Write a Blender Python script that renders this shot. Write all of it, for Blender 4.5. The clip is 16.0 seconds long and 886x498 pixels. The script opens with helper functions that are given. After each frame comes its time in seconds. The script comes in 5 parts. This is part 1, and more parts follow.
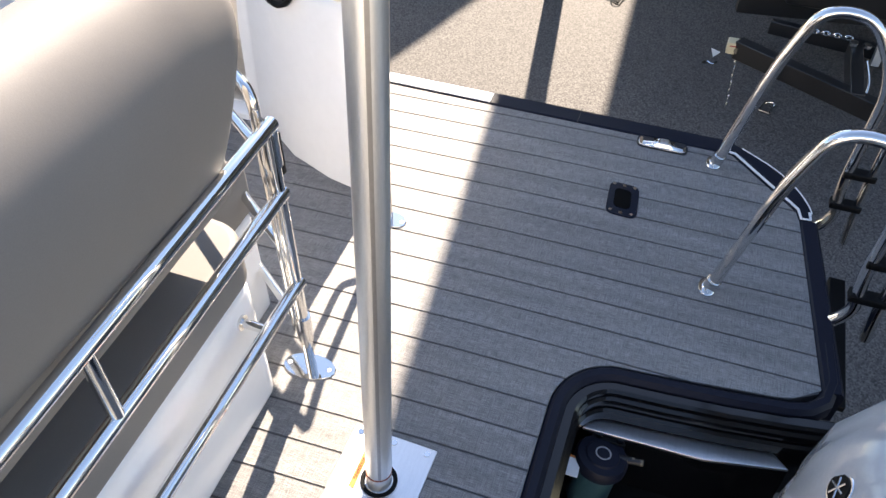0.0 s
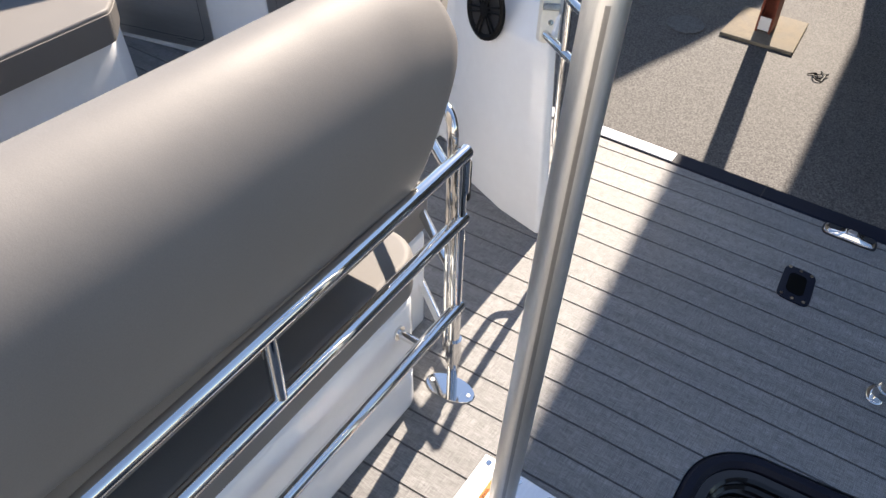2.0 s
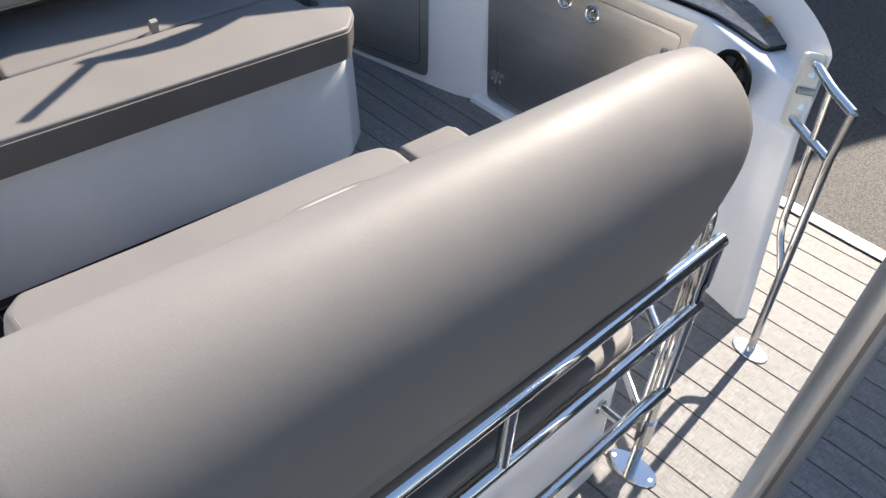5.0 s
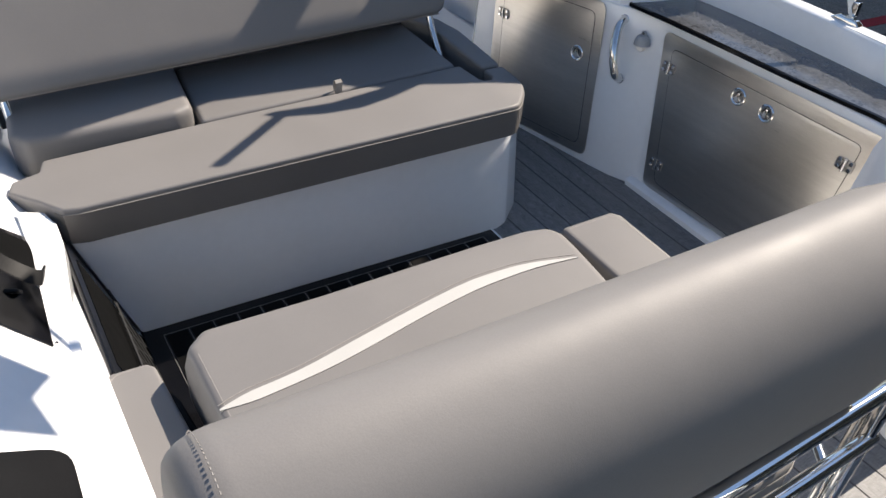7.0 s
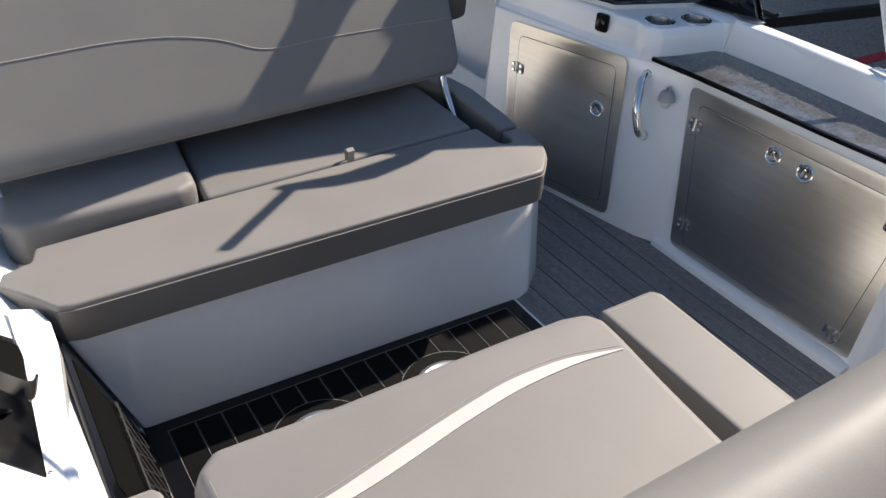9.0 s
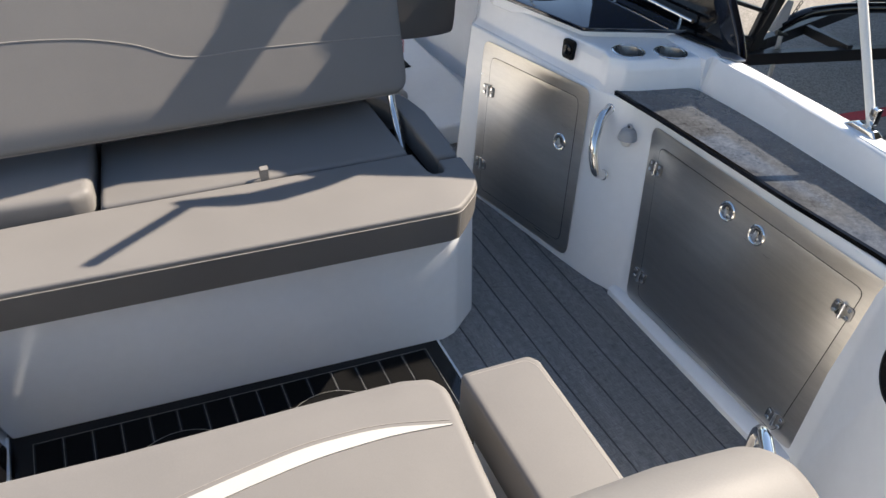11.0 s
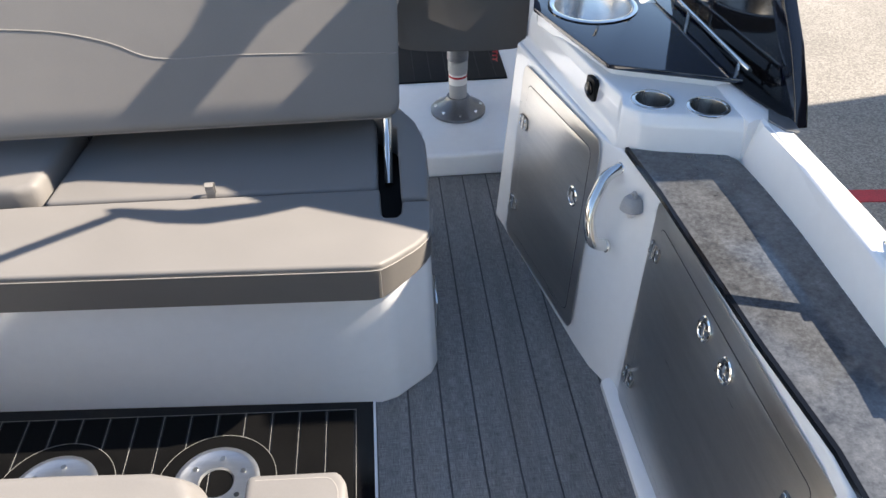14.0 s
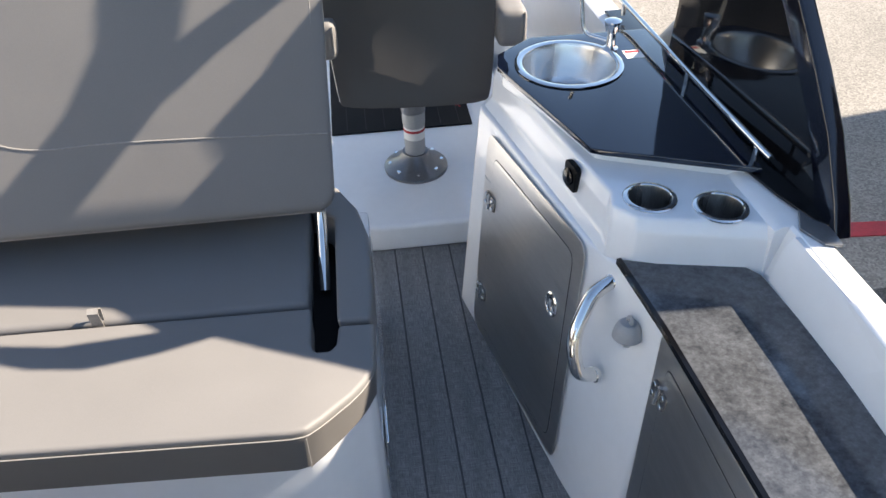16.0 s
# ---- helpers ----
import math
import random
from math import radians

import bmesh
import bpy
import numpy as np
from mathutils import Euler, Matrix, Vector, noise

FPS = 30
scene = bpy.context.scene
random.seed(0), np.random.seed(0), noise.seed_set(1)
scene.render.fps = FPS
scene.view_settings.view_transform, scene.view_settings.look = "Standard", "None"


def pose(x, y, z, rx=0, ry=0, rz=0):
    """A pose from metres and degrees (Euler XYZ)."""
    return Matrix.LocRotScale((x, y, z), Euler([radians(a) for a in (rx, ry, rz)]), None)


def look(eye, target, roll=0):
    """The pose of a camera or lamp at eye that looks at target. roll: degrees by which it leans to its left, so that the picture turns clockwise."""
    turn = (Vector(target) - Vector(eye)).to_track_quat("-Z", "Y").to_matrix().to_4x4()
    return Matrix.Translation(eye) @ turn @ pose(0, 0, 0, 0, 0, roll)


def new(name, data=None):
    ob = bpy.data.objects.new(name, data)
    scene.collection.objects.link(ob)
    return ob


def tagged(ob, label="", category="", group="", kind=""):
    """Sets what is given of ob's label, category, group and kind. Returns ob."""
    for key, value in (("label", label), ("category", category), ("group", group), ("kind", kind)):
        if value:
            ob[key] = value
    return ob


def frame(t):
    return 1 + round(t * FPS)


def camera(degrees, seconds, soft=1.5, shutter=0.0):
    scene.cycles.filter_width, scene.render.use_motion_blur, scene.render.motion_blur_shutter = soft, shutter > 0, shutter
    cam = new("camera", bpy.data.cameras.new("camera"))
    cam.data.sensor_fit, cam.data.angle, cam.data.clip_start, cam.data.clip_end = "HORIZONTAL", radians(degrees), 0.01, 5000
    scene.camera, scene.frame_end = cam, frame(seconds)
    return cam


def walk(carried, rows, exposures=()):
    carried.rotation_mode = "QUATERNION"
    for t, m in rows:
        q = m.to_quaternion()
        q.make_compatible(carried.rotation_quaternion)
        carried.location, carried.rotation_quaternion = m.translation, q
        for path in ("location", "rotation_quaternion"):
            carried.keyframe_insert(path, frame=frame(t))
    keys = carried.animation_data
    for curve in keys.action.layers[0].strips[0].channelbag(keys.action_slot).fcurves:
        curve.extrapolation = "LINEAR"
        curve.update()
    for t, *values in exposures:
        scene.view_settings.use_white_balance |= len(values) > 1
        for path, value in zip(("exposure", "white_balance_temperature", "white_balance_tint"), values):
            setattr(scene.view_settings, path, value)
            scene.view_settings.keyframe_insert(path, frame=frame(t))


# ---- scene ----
cam = camera(58.0, 16.0)
PATH = [
    (0, (0.085, 0.034, 1.806), (1.402, 0.485, 0.37), 0.5),
    (0.5, (0.089, 0.032, 1.809), (1.393, 0.556, 0.387), 0.5),
    (1, (0.077, 0.05, 1.817), (1.355, 0.662, 0.404), 1.2),
    (1.5, (0.063, 0.063, 1.831), (1.307, 0.783, 0.44), 1.3),
    (2, (0.044, 0.085, 1.836), (1.254, 0.873, 0.452), 1.4),
    (2.5, (0.024, 0.121, 1.836), (1.211, 0.958, 0.461), 2.0),
    (3, (0.021, 0.152, 1.842), (1.171, 1.022, 0.456), 2.9),
    (3.2, (0.012, 0.172, 1.856), (1.143, 1.056, 0.463), 3.5),
    (5.3, (-0.064, 0.368, 1.867), (0.969, 1.427, 0.521), 4.0),
    (5.5, (-0.078, 0.395, 1.882), (0.946, 1.466, 0.538), 4.6),
    (6, (-0.113, 0.409, 1.895), (0.833, 1.58, 0.578), 4.5),
    (6.5, (-0.145, 0.417, 1.915), (0.767, 1.652, 0.633), 4.3),
    (7, (-0.145, 0.423, 1.923), (0.733, 1.705, 0.664), 3.8),
    (7.5, (-0.142, 0.44, 1.936), (0.718, 1.754, 0.697), 3.6),
    (8, (-0.12, 0.481, 1.947), (0.751, 1.798, 0.719), 3.8),
    (8.5, (-0.104, 0.579, 1.943), (0.792, 1.9, 0.738), 4.4),
    (9, (-0.087, 0.664, 1.923), (0.82, 1.986, 0.727), 2.5),
    (9.2, (-0.052, 0.666, 1.925), (0.855, 1.992, 0.734), 2.1),
    (11.3, (0.656, 0.56, 1.906), (1.288, 2.021, 0.694), 1.9),
    (11.5, (0.734, 0.611, 1.897), (1.323, 2.071, 0.663), 1.6),
    (12, (0.891, 0.695, 1.893), (1.457, 2.159, 0.655), 2.4),
    (12.5, (1.019, 0.723, 1.89), (1.543, 2.2, 0.646), 2.0),
    (13, (1.238, 0.746, 1.883), (1.54, 2.269, 0.622), 2.4),
    (13.5, (1.44, 0.745, 1.884), (1.626, 2.3, 0.64), 1.1),
    (14, (1.529, 0.744, 1.885), (1.642, 2.309, 0.645), -1.3),
    (14.5, (1.566, 0.825, 1.87), (1.707, 2.387, 0.628), -1.3),
    (15, (1.58, 1.033, 1.867), (1.751, 2.582, 0.615), -1.2),
    (15.5, (1.59, 1.206, 1.852), (1.794, 2.747, 0.593), -0.8),
    (16, (1.658, 1.319, 1.841), (1.824, 2.87, 0.589), -1.8),
]
walk(cam, [(t, look(eye, target, roll)) for t, eye, target, roll in PATH], [(0.0, 1.92, 7850, 15), (1.0, 1.56, 7700, 15), (3.0, 1.26, 7300, 13), (5.5, 1.02, 7150, 12), (6.5, 0.74, 7150, 12), (9.0, 0.78, 7200, 12), (11.5, 1.10, 7400, 11), (12.5, 1.24, 7400, 11), (14.0, 1.50, 7400, 11), (16.0, 1.50, 7400, 11)])

# ---- world, sun ----
SUN = Vector((0.989, 0.148, 0)).normalized()
ELEV = radians(40)
world = bpy.data.worlds.new("world")
scene.world = world
world.use_nodes = True
wn = world.node_tree
sky = wn.nodes.new("ShaderNodeTexSky")
sky.sky_type = "NISHITA"
sky.sun_disc = False
sky.dust_density, sky.ozone_density = 0.1, 2.8
sky.sun_elevation = ELEV
sky.sun_rotation = math.atan2(SUN.x, SUN.y)
wn.nodes["Background"].inputs["Strength"].default_value = 0.106
wn.links.new(sky.outputs[0], wn.nodes["Background"].inputs["Color"])
sun = new("sun", bpy.data.lights.new("sun", "SUN"))
sun.data.energy, sun.data.angle, sun.data.color = 4.8, radians(0.55), (1.0, 0.95, 0.88)
sdir = Vector((SUN.x * math.cos(ELEV), SUN.y * math.cos(ELEV), math.sin(ELEV)))
sun.matrix_world = look(sdir * 20, (0, 0, 0))


# ---- materials ----
def mat(name, color, rough=0.5, metal=0.0, var=0.1, scale=8.0, fine=120.0, bump=0.1, stretch=(1, 1, 1), coat=0.0, var2=None, spec=0.5, wave=0.0):
    """A procedural surface: base colour varied at two scales, roughness and relief from the fine grain."""
    m = bpy.data.materials.new(name)
    m.use_nodes = True
    t = m.node_tree
    b = t.nodes["Principled BSDF"]
    b.inputs["Metallic"].default_value = metal
    b.inputs["Coat Weight"].default_value = coat
    b.inputs["Coat Roughness"].default_value = 0.05
    b.inputs["Specular IOR Level"].default_value = spec
    co = t.nodes.new("ShaderNodeTexCoord")
    mp = t.nodes.new("ShaderNodeMapping")
    mp.inputs["Scale"].default_value = stretch
    t.links.new(co.outputs["Object"], mp.inputs[0])
    n1, n2 = t.nodes.new("ShaderNodeTexNoise"), t.nodes.new("ShaderNodeTexNoise")
    n1.inputs["Scale"].default_value, n1.inputs["Detail"].default_value = scale, 5
    n2.inputs["Scale"].default_value, n2.inputs["Detail"].default_value = fine, 3
    t.links.new(mp.outputs[0], n1.inputs[0])
    t.links.new(mp.outputs[0], n2.inputs[0])
    ad = t.nodes.new("ShaderNodeMath")
    ad.operation = "MULTIPLY_ADD"
    ad.inputs[1].default_value = 0.5
    t.links.new(n2.outputs["Fac"], ad.inputs[0])
    hf = t.nodes.new("ShaderNodeMath")
    hf.operation = "MULTIPLY"
    hf.inputs[1].default_value = 0.5
    t.links.new(n1.outputs["Fac"], hf.inputs[0])
    t.links.new(hf.outputs[0], ad.inputs[2])
    r = t.nodes.new("ShaderNodeValToRGB")
    c = Vector(color)
    lo = c * (1 - var * 1.6)
    hi = Vector(var2) if var2 else c * (1 + var * 1.6)
    r.color_ramp.elements[0].position, r.color_ramp.elements[1].position = 0.3, 0.7
    r.color_ramp.elements[0].color, r.color_ramp.elements[1].color = (*lo, 1), (*hi, 1)
    t.links.new(ad.outputs[0], r.inputs[0])
    t.links.new(r.outputs[0], b.inputs["Base Color"])
    rr = t.nodes.new("ShaderNodeMapRange")
    rr.inputs["To Min"].default_value, rr.inputs["To Max"].default_value = rough * 0.8, min(1, rough * 1.2)
    t.links.new(n1.outputs["Fac"], rr.inputs[0])
    t.links.new(rr.outputs[0], b.inputs["Roughness"])
    if bump:
        bp = t.nodes.new("ShaderNodeBump")
        bp.inputs["Strength"].default_value = bump
        bp.inputs["Distance"].default_value = 0.002
        t.links.new(n2.outputs["Fac"], bp.inputs["Height"])
        if wave:
            bw = t.nodes.new("ShaderNodeBump")
            bw.inputs["Strength"].default_value = wave
            bw.inputs["Distance"].default_value = 0.02
            t.links.new(n1.outputs["Fac"], bw.inputs["Height"])
            t.links.new(bw.outputs[0], bp.inputs["Normal"])
        t.links.new(bp.outputs[0], b.inputs["Normal"])
    return m


VINYL = mat("vinyl_grey", (0.206, 0.195, 0.187), 0.56, var=0.04, scale=5, fine=420, bump=0.07, spec=0.35, wave=0.10)
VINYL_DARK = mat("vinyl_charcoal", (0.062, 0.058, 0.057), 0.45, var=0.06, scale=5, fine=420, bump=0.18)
VINYL_WHITE = mat("vinyl_white", (0.51, 0.50, 0.475), 0.45, var=0.04, fine=420, bump=0.15)
THREAD = mat("thread_pale", (0.30, 0.28, 0.26), 0.8, var=0.1)
# The cushion vinyl again, darkened because the front band lies in shade.
BANDV = mat("vinyl_band_shaded", (0.145, 0.134, 0.124), 0.45, var=0.05, scale=5, fine=420, bump=0.18)
FAINT = mat("pinstripe_grey", (0.22, 0.22, 0.21), 0.6, var=0.1)
GEL = mat("gelcoat_white", (0.86, 0.87, 0.88), 0.16, var=0.015, scale=2.5, fine=30, bump=0.01, coat=0.4)
STEEL = mat("brushed_steel", (0.56, 0.54, 0.51), 0.3, 1.0, var=0.07, scale=3, fine=40, bump=0.06, stretch=(1, 1, 14))
SINKSTEEL = mat("bright_sink_steel", (0.80, 0.79, 0.77), 0.24, 1.0, var=0.05, scale=3, fine=40, bump=0.03, stretch=(10, 10, 1))
CHROME = mat("polished_steel", (0.78, 0.77, 0.75), 0.07, 1.0, var=0.02, bump=0)
ALU = mat("satin_aluminium", (0.83, 0.82, 0.80), 0.36, 0.9, var=0.05, scale=4, fine=60, bump=0.03, stretch=(14, 14, 1))
PLATE = mat("brushed_aluminium_plate", (0.72, 0.72, 0.72), 0.34, 1.0, var=0.05, bump=0.04, stretch=(1, 12, 1))
DECK = mat("woven_vinyl_deck", (0.206, 0.202, 0.199), 0.55, var=0.2, scale=9, fine=190, bump=0.4, stretch=(3.0, 0.22, 1), spec=0.55)
def weave(m, threads=520.0):
    """Turn a material's fine relief into a woven cloth: crossed threads with random dashes."""
    t = m.node_tree
    b = t.nodes["Principled BSDF"]
    co = t.nodes.new("ShaderNodeTexCoord")
    hs = []
    for sx, sy in ((1.0, 0.06), (0.05, 1.0)):
        mp = t.nodes.new("ShaderNodeMapping")
        mp.inputs["Scale"].default_value = (sx, sy, 1)
        t.links.new(co.outputs["Object"], mp.inputs[0])
        n = t.nodes.new("ShaderNodeTexNoise")
        n.inputs["Scale"].default_value, n.inputs["Detail"].default_value = threads, 2
        t.links.new(mp.outputs[0], n.inputs[0])
        hs.append(n)
    add = t.nodes.new("ShaderNodeMath")
    t.links.new(hs[0].outputs["Fac"], add.inputs[0])
    t.links.new(hs[1].outputs["Fac"], add.inputs[1])
    ramp = t.nodes.new("ShaderNodeMapRange")
    ramp.inputs["From Min"].default_value, ramp.inputs["From Max"].default_value = 0.72, 1.28
    ramp.inputs["To Min"].default_value, ramp.inputs["To Max"].default_value = 0.55, 1.35
    t.links.new(add.outputs[0], ramp.inputs[0])
    old = b.inputs["Base Color"].links[0].from_socket
    mul = t.nodes.new("ShaderNodeMix")
    mul.data_type, mul.blend_type = "RGBA", "MULTIPLY"
    mul.inputs["Factor"].default_value = 1.0
    t.links.new(old, mul.inputs["A"])
    t.links.new(ramp.outputs[0], mul.inputs["B"])
    oi = t.nodes.new("ShaderNodeObjectInfo")
    pr = t.nodes.new("ShaderNodeMapRange")
    pr.inputs["To Min"].default_value, pr.inputs["To Max"].default_value = 0.93, 1.06
    t.links.new(oi.outputs["Random"], pr.inputs[0])
    mul2 = t.nodes.new("ShaderNodeMix")
    mul2.data_type, mul2.blend_type = "RGBA", "MULTIPLY"
    mul2.inputs["Factor"].default_value = 1.0
    t.links.new(mul.outputs["Result"], mul2.inputs["A"])
    t.links.new(pr.outputs[0], mul2.inputs["B"])
    t.links.new(mul2.outputs["Result"], b.inputs["Base Color"])
    bp = t.nodes.new("ShaderNodeBump")
    bp.inputs["Strength"].default_value, bp.inputs["Distance"].default_value = 0.5, 0.002
    t.links.new(add.outputs[0], bp.inputs["Height"])
    t.links.new(bp.outputs[0], b.inputs["Normal"])


def speckle(m, scale, low, high):
    """Scatter small light and dark stones over a surface."""
    t = m.node_tree
    b = t.nodes["Principled BSDF"]
    co = t.nodes.new("ShaderNodeTexCoord")
    v = t.nodes.new("ShaderNodeTexVoronoi")
    v.inputs["Scale"].default_value = scale
    t.links.new(co.outputs["Object"], v.inputs["Vector"])
    sep = t.nodes.new("ShaderNodeSeparateColor")
    t.links.new(v.outputs["Color"], sep.inputs[0])
    mr = t.nodes.new("ShaderNodeMapRange")
    mr.inputs["To Min"].default_value, mr.inputs["To Max"].default_value = low, high
    t.links.new(sep.outputs[0], mr.inputs[0])
    old = b.inputs["Base Color"].links[0].from_socket
    mul = t.nodes.new("ShaderNodeMix")
    mul.data_type, mul.blend_type = "RGBA", "MULTIPLY"
    mul.inputs["Factor"].default_value = 1.0
    t.links.new(old, mul.inputs["A"])
    t.links.new(mr.outputs[0], mul.inputs["B"])
    t.links.new(mul.outputs["Result"], b.inputs["Base Color"])


weave(DECK)
JOINT = mat("grey_joint_vinyl", (0.060, 0.059, 0.061), 0.60, var=0.15, fine=200, bump=0.1, spec=0.55)
CAULK = mat("dark_caulk", (0.018, 0.018, 0.021), 0.7, var=0.1)
BLACK = mat("black_plastic", (0.0045, 0.0045, 0.005), 0.5, var=0.2, fine=200, bump=0.1, spec=0.14)
# Flat black that stands for the shade inside openings.
DEEP = mat("opening_shade_black", (0.002, 0.002, 0.002), 0.9, var=0.1, bump=0, spec=0.1)
BLACKGLOSS = mat("black_gloss", (0.005, 0.005, 0.006), 0.12, var=0.2, bump=0.01, coat=0.1, spec=0.35)
NAVY = mat("navy_rub_rail", (0.006, 0.008, 0.018), 0.5, var=0.15, fine=150, bump=0.1, spec=0.2)
# Base leans blue to carry part of the slab's reflected sky.
GRANITE = mat("black_granite", (0.0022, 0.0045, 0.0135), 0.05, var=0.3, scale=60, fine=300, bump=0.004, coat=0.4, spec=0.9)
STONE = mat("mottled_stone_laminate", (0.052, 0.056, 0.063), 0.13, var=0.28, scale=16, fine=90, bump=0.015, var2=(0.115, 0.121, 0.132), spec=0.7)
DARKSTEEL = mat("dark_brushed_steel", (0.30, 0.29, 0.28), 0.28, 1.0, var=0.2, scale=4, fine=60, bump=0.05, stretch=(10, 10, 1))
ASPHALT = mat("asphalt", (0.100, 0.095, 0.091), 0.70, var=0.22, scale=0.8, fine=90, bump=0.9, spec=0.21)
PAVE = mat("pale_concrete", (0.245, 0.228, 0.208), 0.9, var=0.18, scale=1.1, fine=60, bump=0.5, spec=0.2)
DARKTIN = mat("dark_tinted_acrylic", (0.006, 0.006, 0.007), 0.05, var=0.1, bump=0, coat=0.5)
RUST = mat("red_oxide_steel", (0.22, 0.045, 0.02), 0.6, var=0.3, scale=12, bump=0.2)
CONCRETE = mat("stained_concrete", (0.185, 0.155, 0.115), 0.85, var=0.25, scale=10, bump=0.4)
REDPAINT = mat("red_kerb_paint", (0.40, 0.03, 0.04), 0.7, var=0.25, scale=20, bump=0.3)
GREYPAINT = mat("grey_enamel", (0.35, 0.36, 0.37), 0.35, var=0.05, bump=0.05)
PEDGREY = mat("grey_cast_metal", (0.20, 0.205, 0.215), 0.3, 0.6, var=0.08, bump=0.05)
MOTORGREY = mat("motor_cowl_grey", (0.36, 0.37, 0.38), 0.22, var=0.03, bump=0.02, coat=0.6)
ORANGE = mat("orange_warning", (0.75, 0.22, 0.03), 0.5, var=0.05)
PAPER = mat("white_label", (0.8, 0.8, 0.78), 0.5, var=0.03)
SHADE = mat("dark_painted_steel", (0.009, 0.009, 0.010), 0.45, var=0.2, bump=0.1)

speckle(ASPHALT, 130.0, 0.55, 1.5)
speckle(PAVE, 80.0, 0.72, 1.28)
speckle(STONE, 260.0, 0.88, 1.12)

DARKSTEEL_SEAM = mat("dull_aluminium", (0.50, 0.49, 0.48), 0.4, 1.0, var=0.05, bump=0.02)
# Cream, non-metal: the glare on the steel plate is put into its colour.
STEEL_PLATE = mat("steel_plate_glare", (0.80, 0.76, 0.66), 0.3, 0.0, var=0.06, scale=6, bump=0.01)

# ---- mesh helpers ----
def link(name, bm, material, parent=None, label="", smooth=True, recalc=True):
    if recalc:
        bmesh.ops.recalc_face_normals(bm, faces=bm.faces)
    me = bpy.data.meshes.new(name)
    bm.to_mesh(me)
    bm.free()
    me.materials.append(material)
    if smooth:
        for p in me.polygons:
            p.use_smooth = True
        me.set_sharp_from_angle(angle=radians(38))
    ob = new(name, me)
    if parent:
        ob.parent = parent
        ob.matrix_parent_inverse = parent.matrix_world.inverted()
    if label:
        tagged(ob, label=label)
    return ob


def part(name, bm, material, parent, label=""):
    return link(name, bm, material, parent, label)


def thing(name, at, label, category, group="", kind=""):
    e = new(name)
    e.location = at
    e.empty_display_size = 0.1
    bpy.context.view_layer.update()
    return tagged(e, label, category, group, kind)


def solo(name, bm, material, label, category, group="", kind=""):
    return tagged(link(name, bm, material), label, category, group, kind)


def loft(rings, r=0.0, seg=3, cap=True, bm=None):
    """Skin over rings of equal count; the edges are rounded by r."""
    bm = bm or bmesh.new()
    vs = [[bm.verts.new(p) for p in ring] for ring in rings]
    n = len(rings[0])
    made = []
    for a, b in zip(vs, vs[1:]):
        for i in range(n):
            made.append(bm.faces.new((a[i], a[(i + 1) % n], b[(i + 1) % n], b[i])))
    if cap:
        made.append(bm.faces.new(vs[0][::-1]))
        made.append(bm.faces.new(vs[-1]))
    if r:
        bmesh.ops.recalc_face_normals(bm, faces=made)
        es = {e for f in made for e in f.edges if len(e.link_faces) == 2 and e.calc_face_angle(0) > 0.35}
        bmesh.ops.bevel(bm, geom=list(es), offset=r, segments=seg, profile=0.6, affect="EDGES", clamp_overlap=True)
    return bm


def prism(poly, z0, z1, r=0.0, seg=3, bm=None):
    return loft([[(x, y, z0) for x, y in poly], [(x, y, z1) for x, y in poly]], r, seg, bm=bm)


def box(x0, x1, y0, y1, z0, z1, r=0.0, seg=3, bm=None):
    return prism([(x0, y0), (x1, y0), (x1, y1), (x0, y1)], z0, z1, r, seg, bm)


def fillet(pts, rad, n=6):
    """Round the inner corners of a polyline."""
    pts = [Vector(p) for p in pts]
    out = [pts[0]]
    for a, b, c in zip(pts, pts[1:], pts[2:]):
        u, v = (a - b), (c - b)
        d = min(rad, u.length * 0.49, v.length * 0.49)
        p, q = b + u.normalized() * d, b + v.normalized() * d
        for i in range(n + 1):
            s = i / n
            out.append((1 - s) ** 2 * p + 2 * s * (1 - s) * b + s * s * q)
    out.append(pts[-1])
    return out


def tube(pts, r, rad=0.0, sides=14, bm=None, taper=None):
    bm = bm or bmesh.new()
    pts = fillet(pts, rad) if rad else [Vector(p) for p in pts]
    prev, rings = None, []
    for i, p in enumerate(pts):
        d = (pts[min(i + 1, len(pts) - 1)] - pts[max(i - 1, 0)]).normalized()
        if prev is None:
            prev = d.orthogonal().normalized()
        prev = (prev - d * prev.dot(d)).normalized()
        w = d.cross(prev)
        rr = r if taper is None else r + (taper - r) * i / (len(pts) - 1)
        rings.append([p + (prev * math.cos(2 * math.pi * k / sides) + w * math.sin(2 * math.pi * k / sides)) * rr for k in range(sides)])
    return loft(rings, bm=bm)


def disc(c, r, h, axis=(0, 0, 1), sides=28, edge=0.0, bm=None, sy=1.0, up=(0, 1, 0)):
    """A round or oval plate standing h along the axis from c."""
    bm = bm or bmesh.new()
    ax = Vector(axis).normalized()
    v = Vector(up)
    v = (v - ax * v.dot(ax))
    v = v.normalized() if v.length > 1e-4 else ax.orthogonal().normalized()
    u = v.cross(ax)
    def ring(k, z):
        return [Vector(c) + ax * z + (u * math.cos(2 * math.pi * i / sides) + v * sy * math.sin(2 * math.pi * i / sides)) * k for i in range(sides)]
    rings = [ring(r, 0), ring(r, h - edge), ring(r - edge, h)] if edge else [ring(r, 0), ring(r, h)]
    return loft(rings, bm=bm)


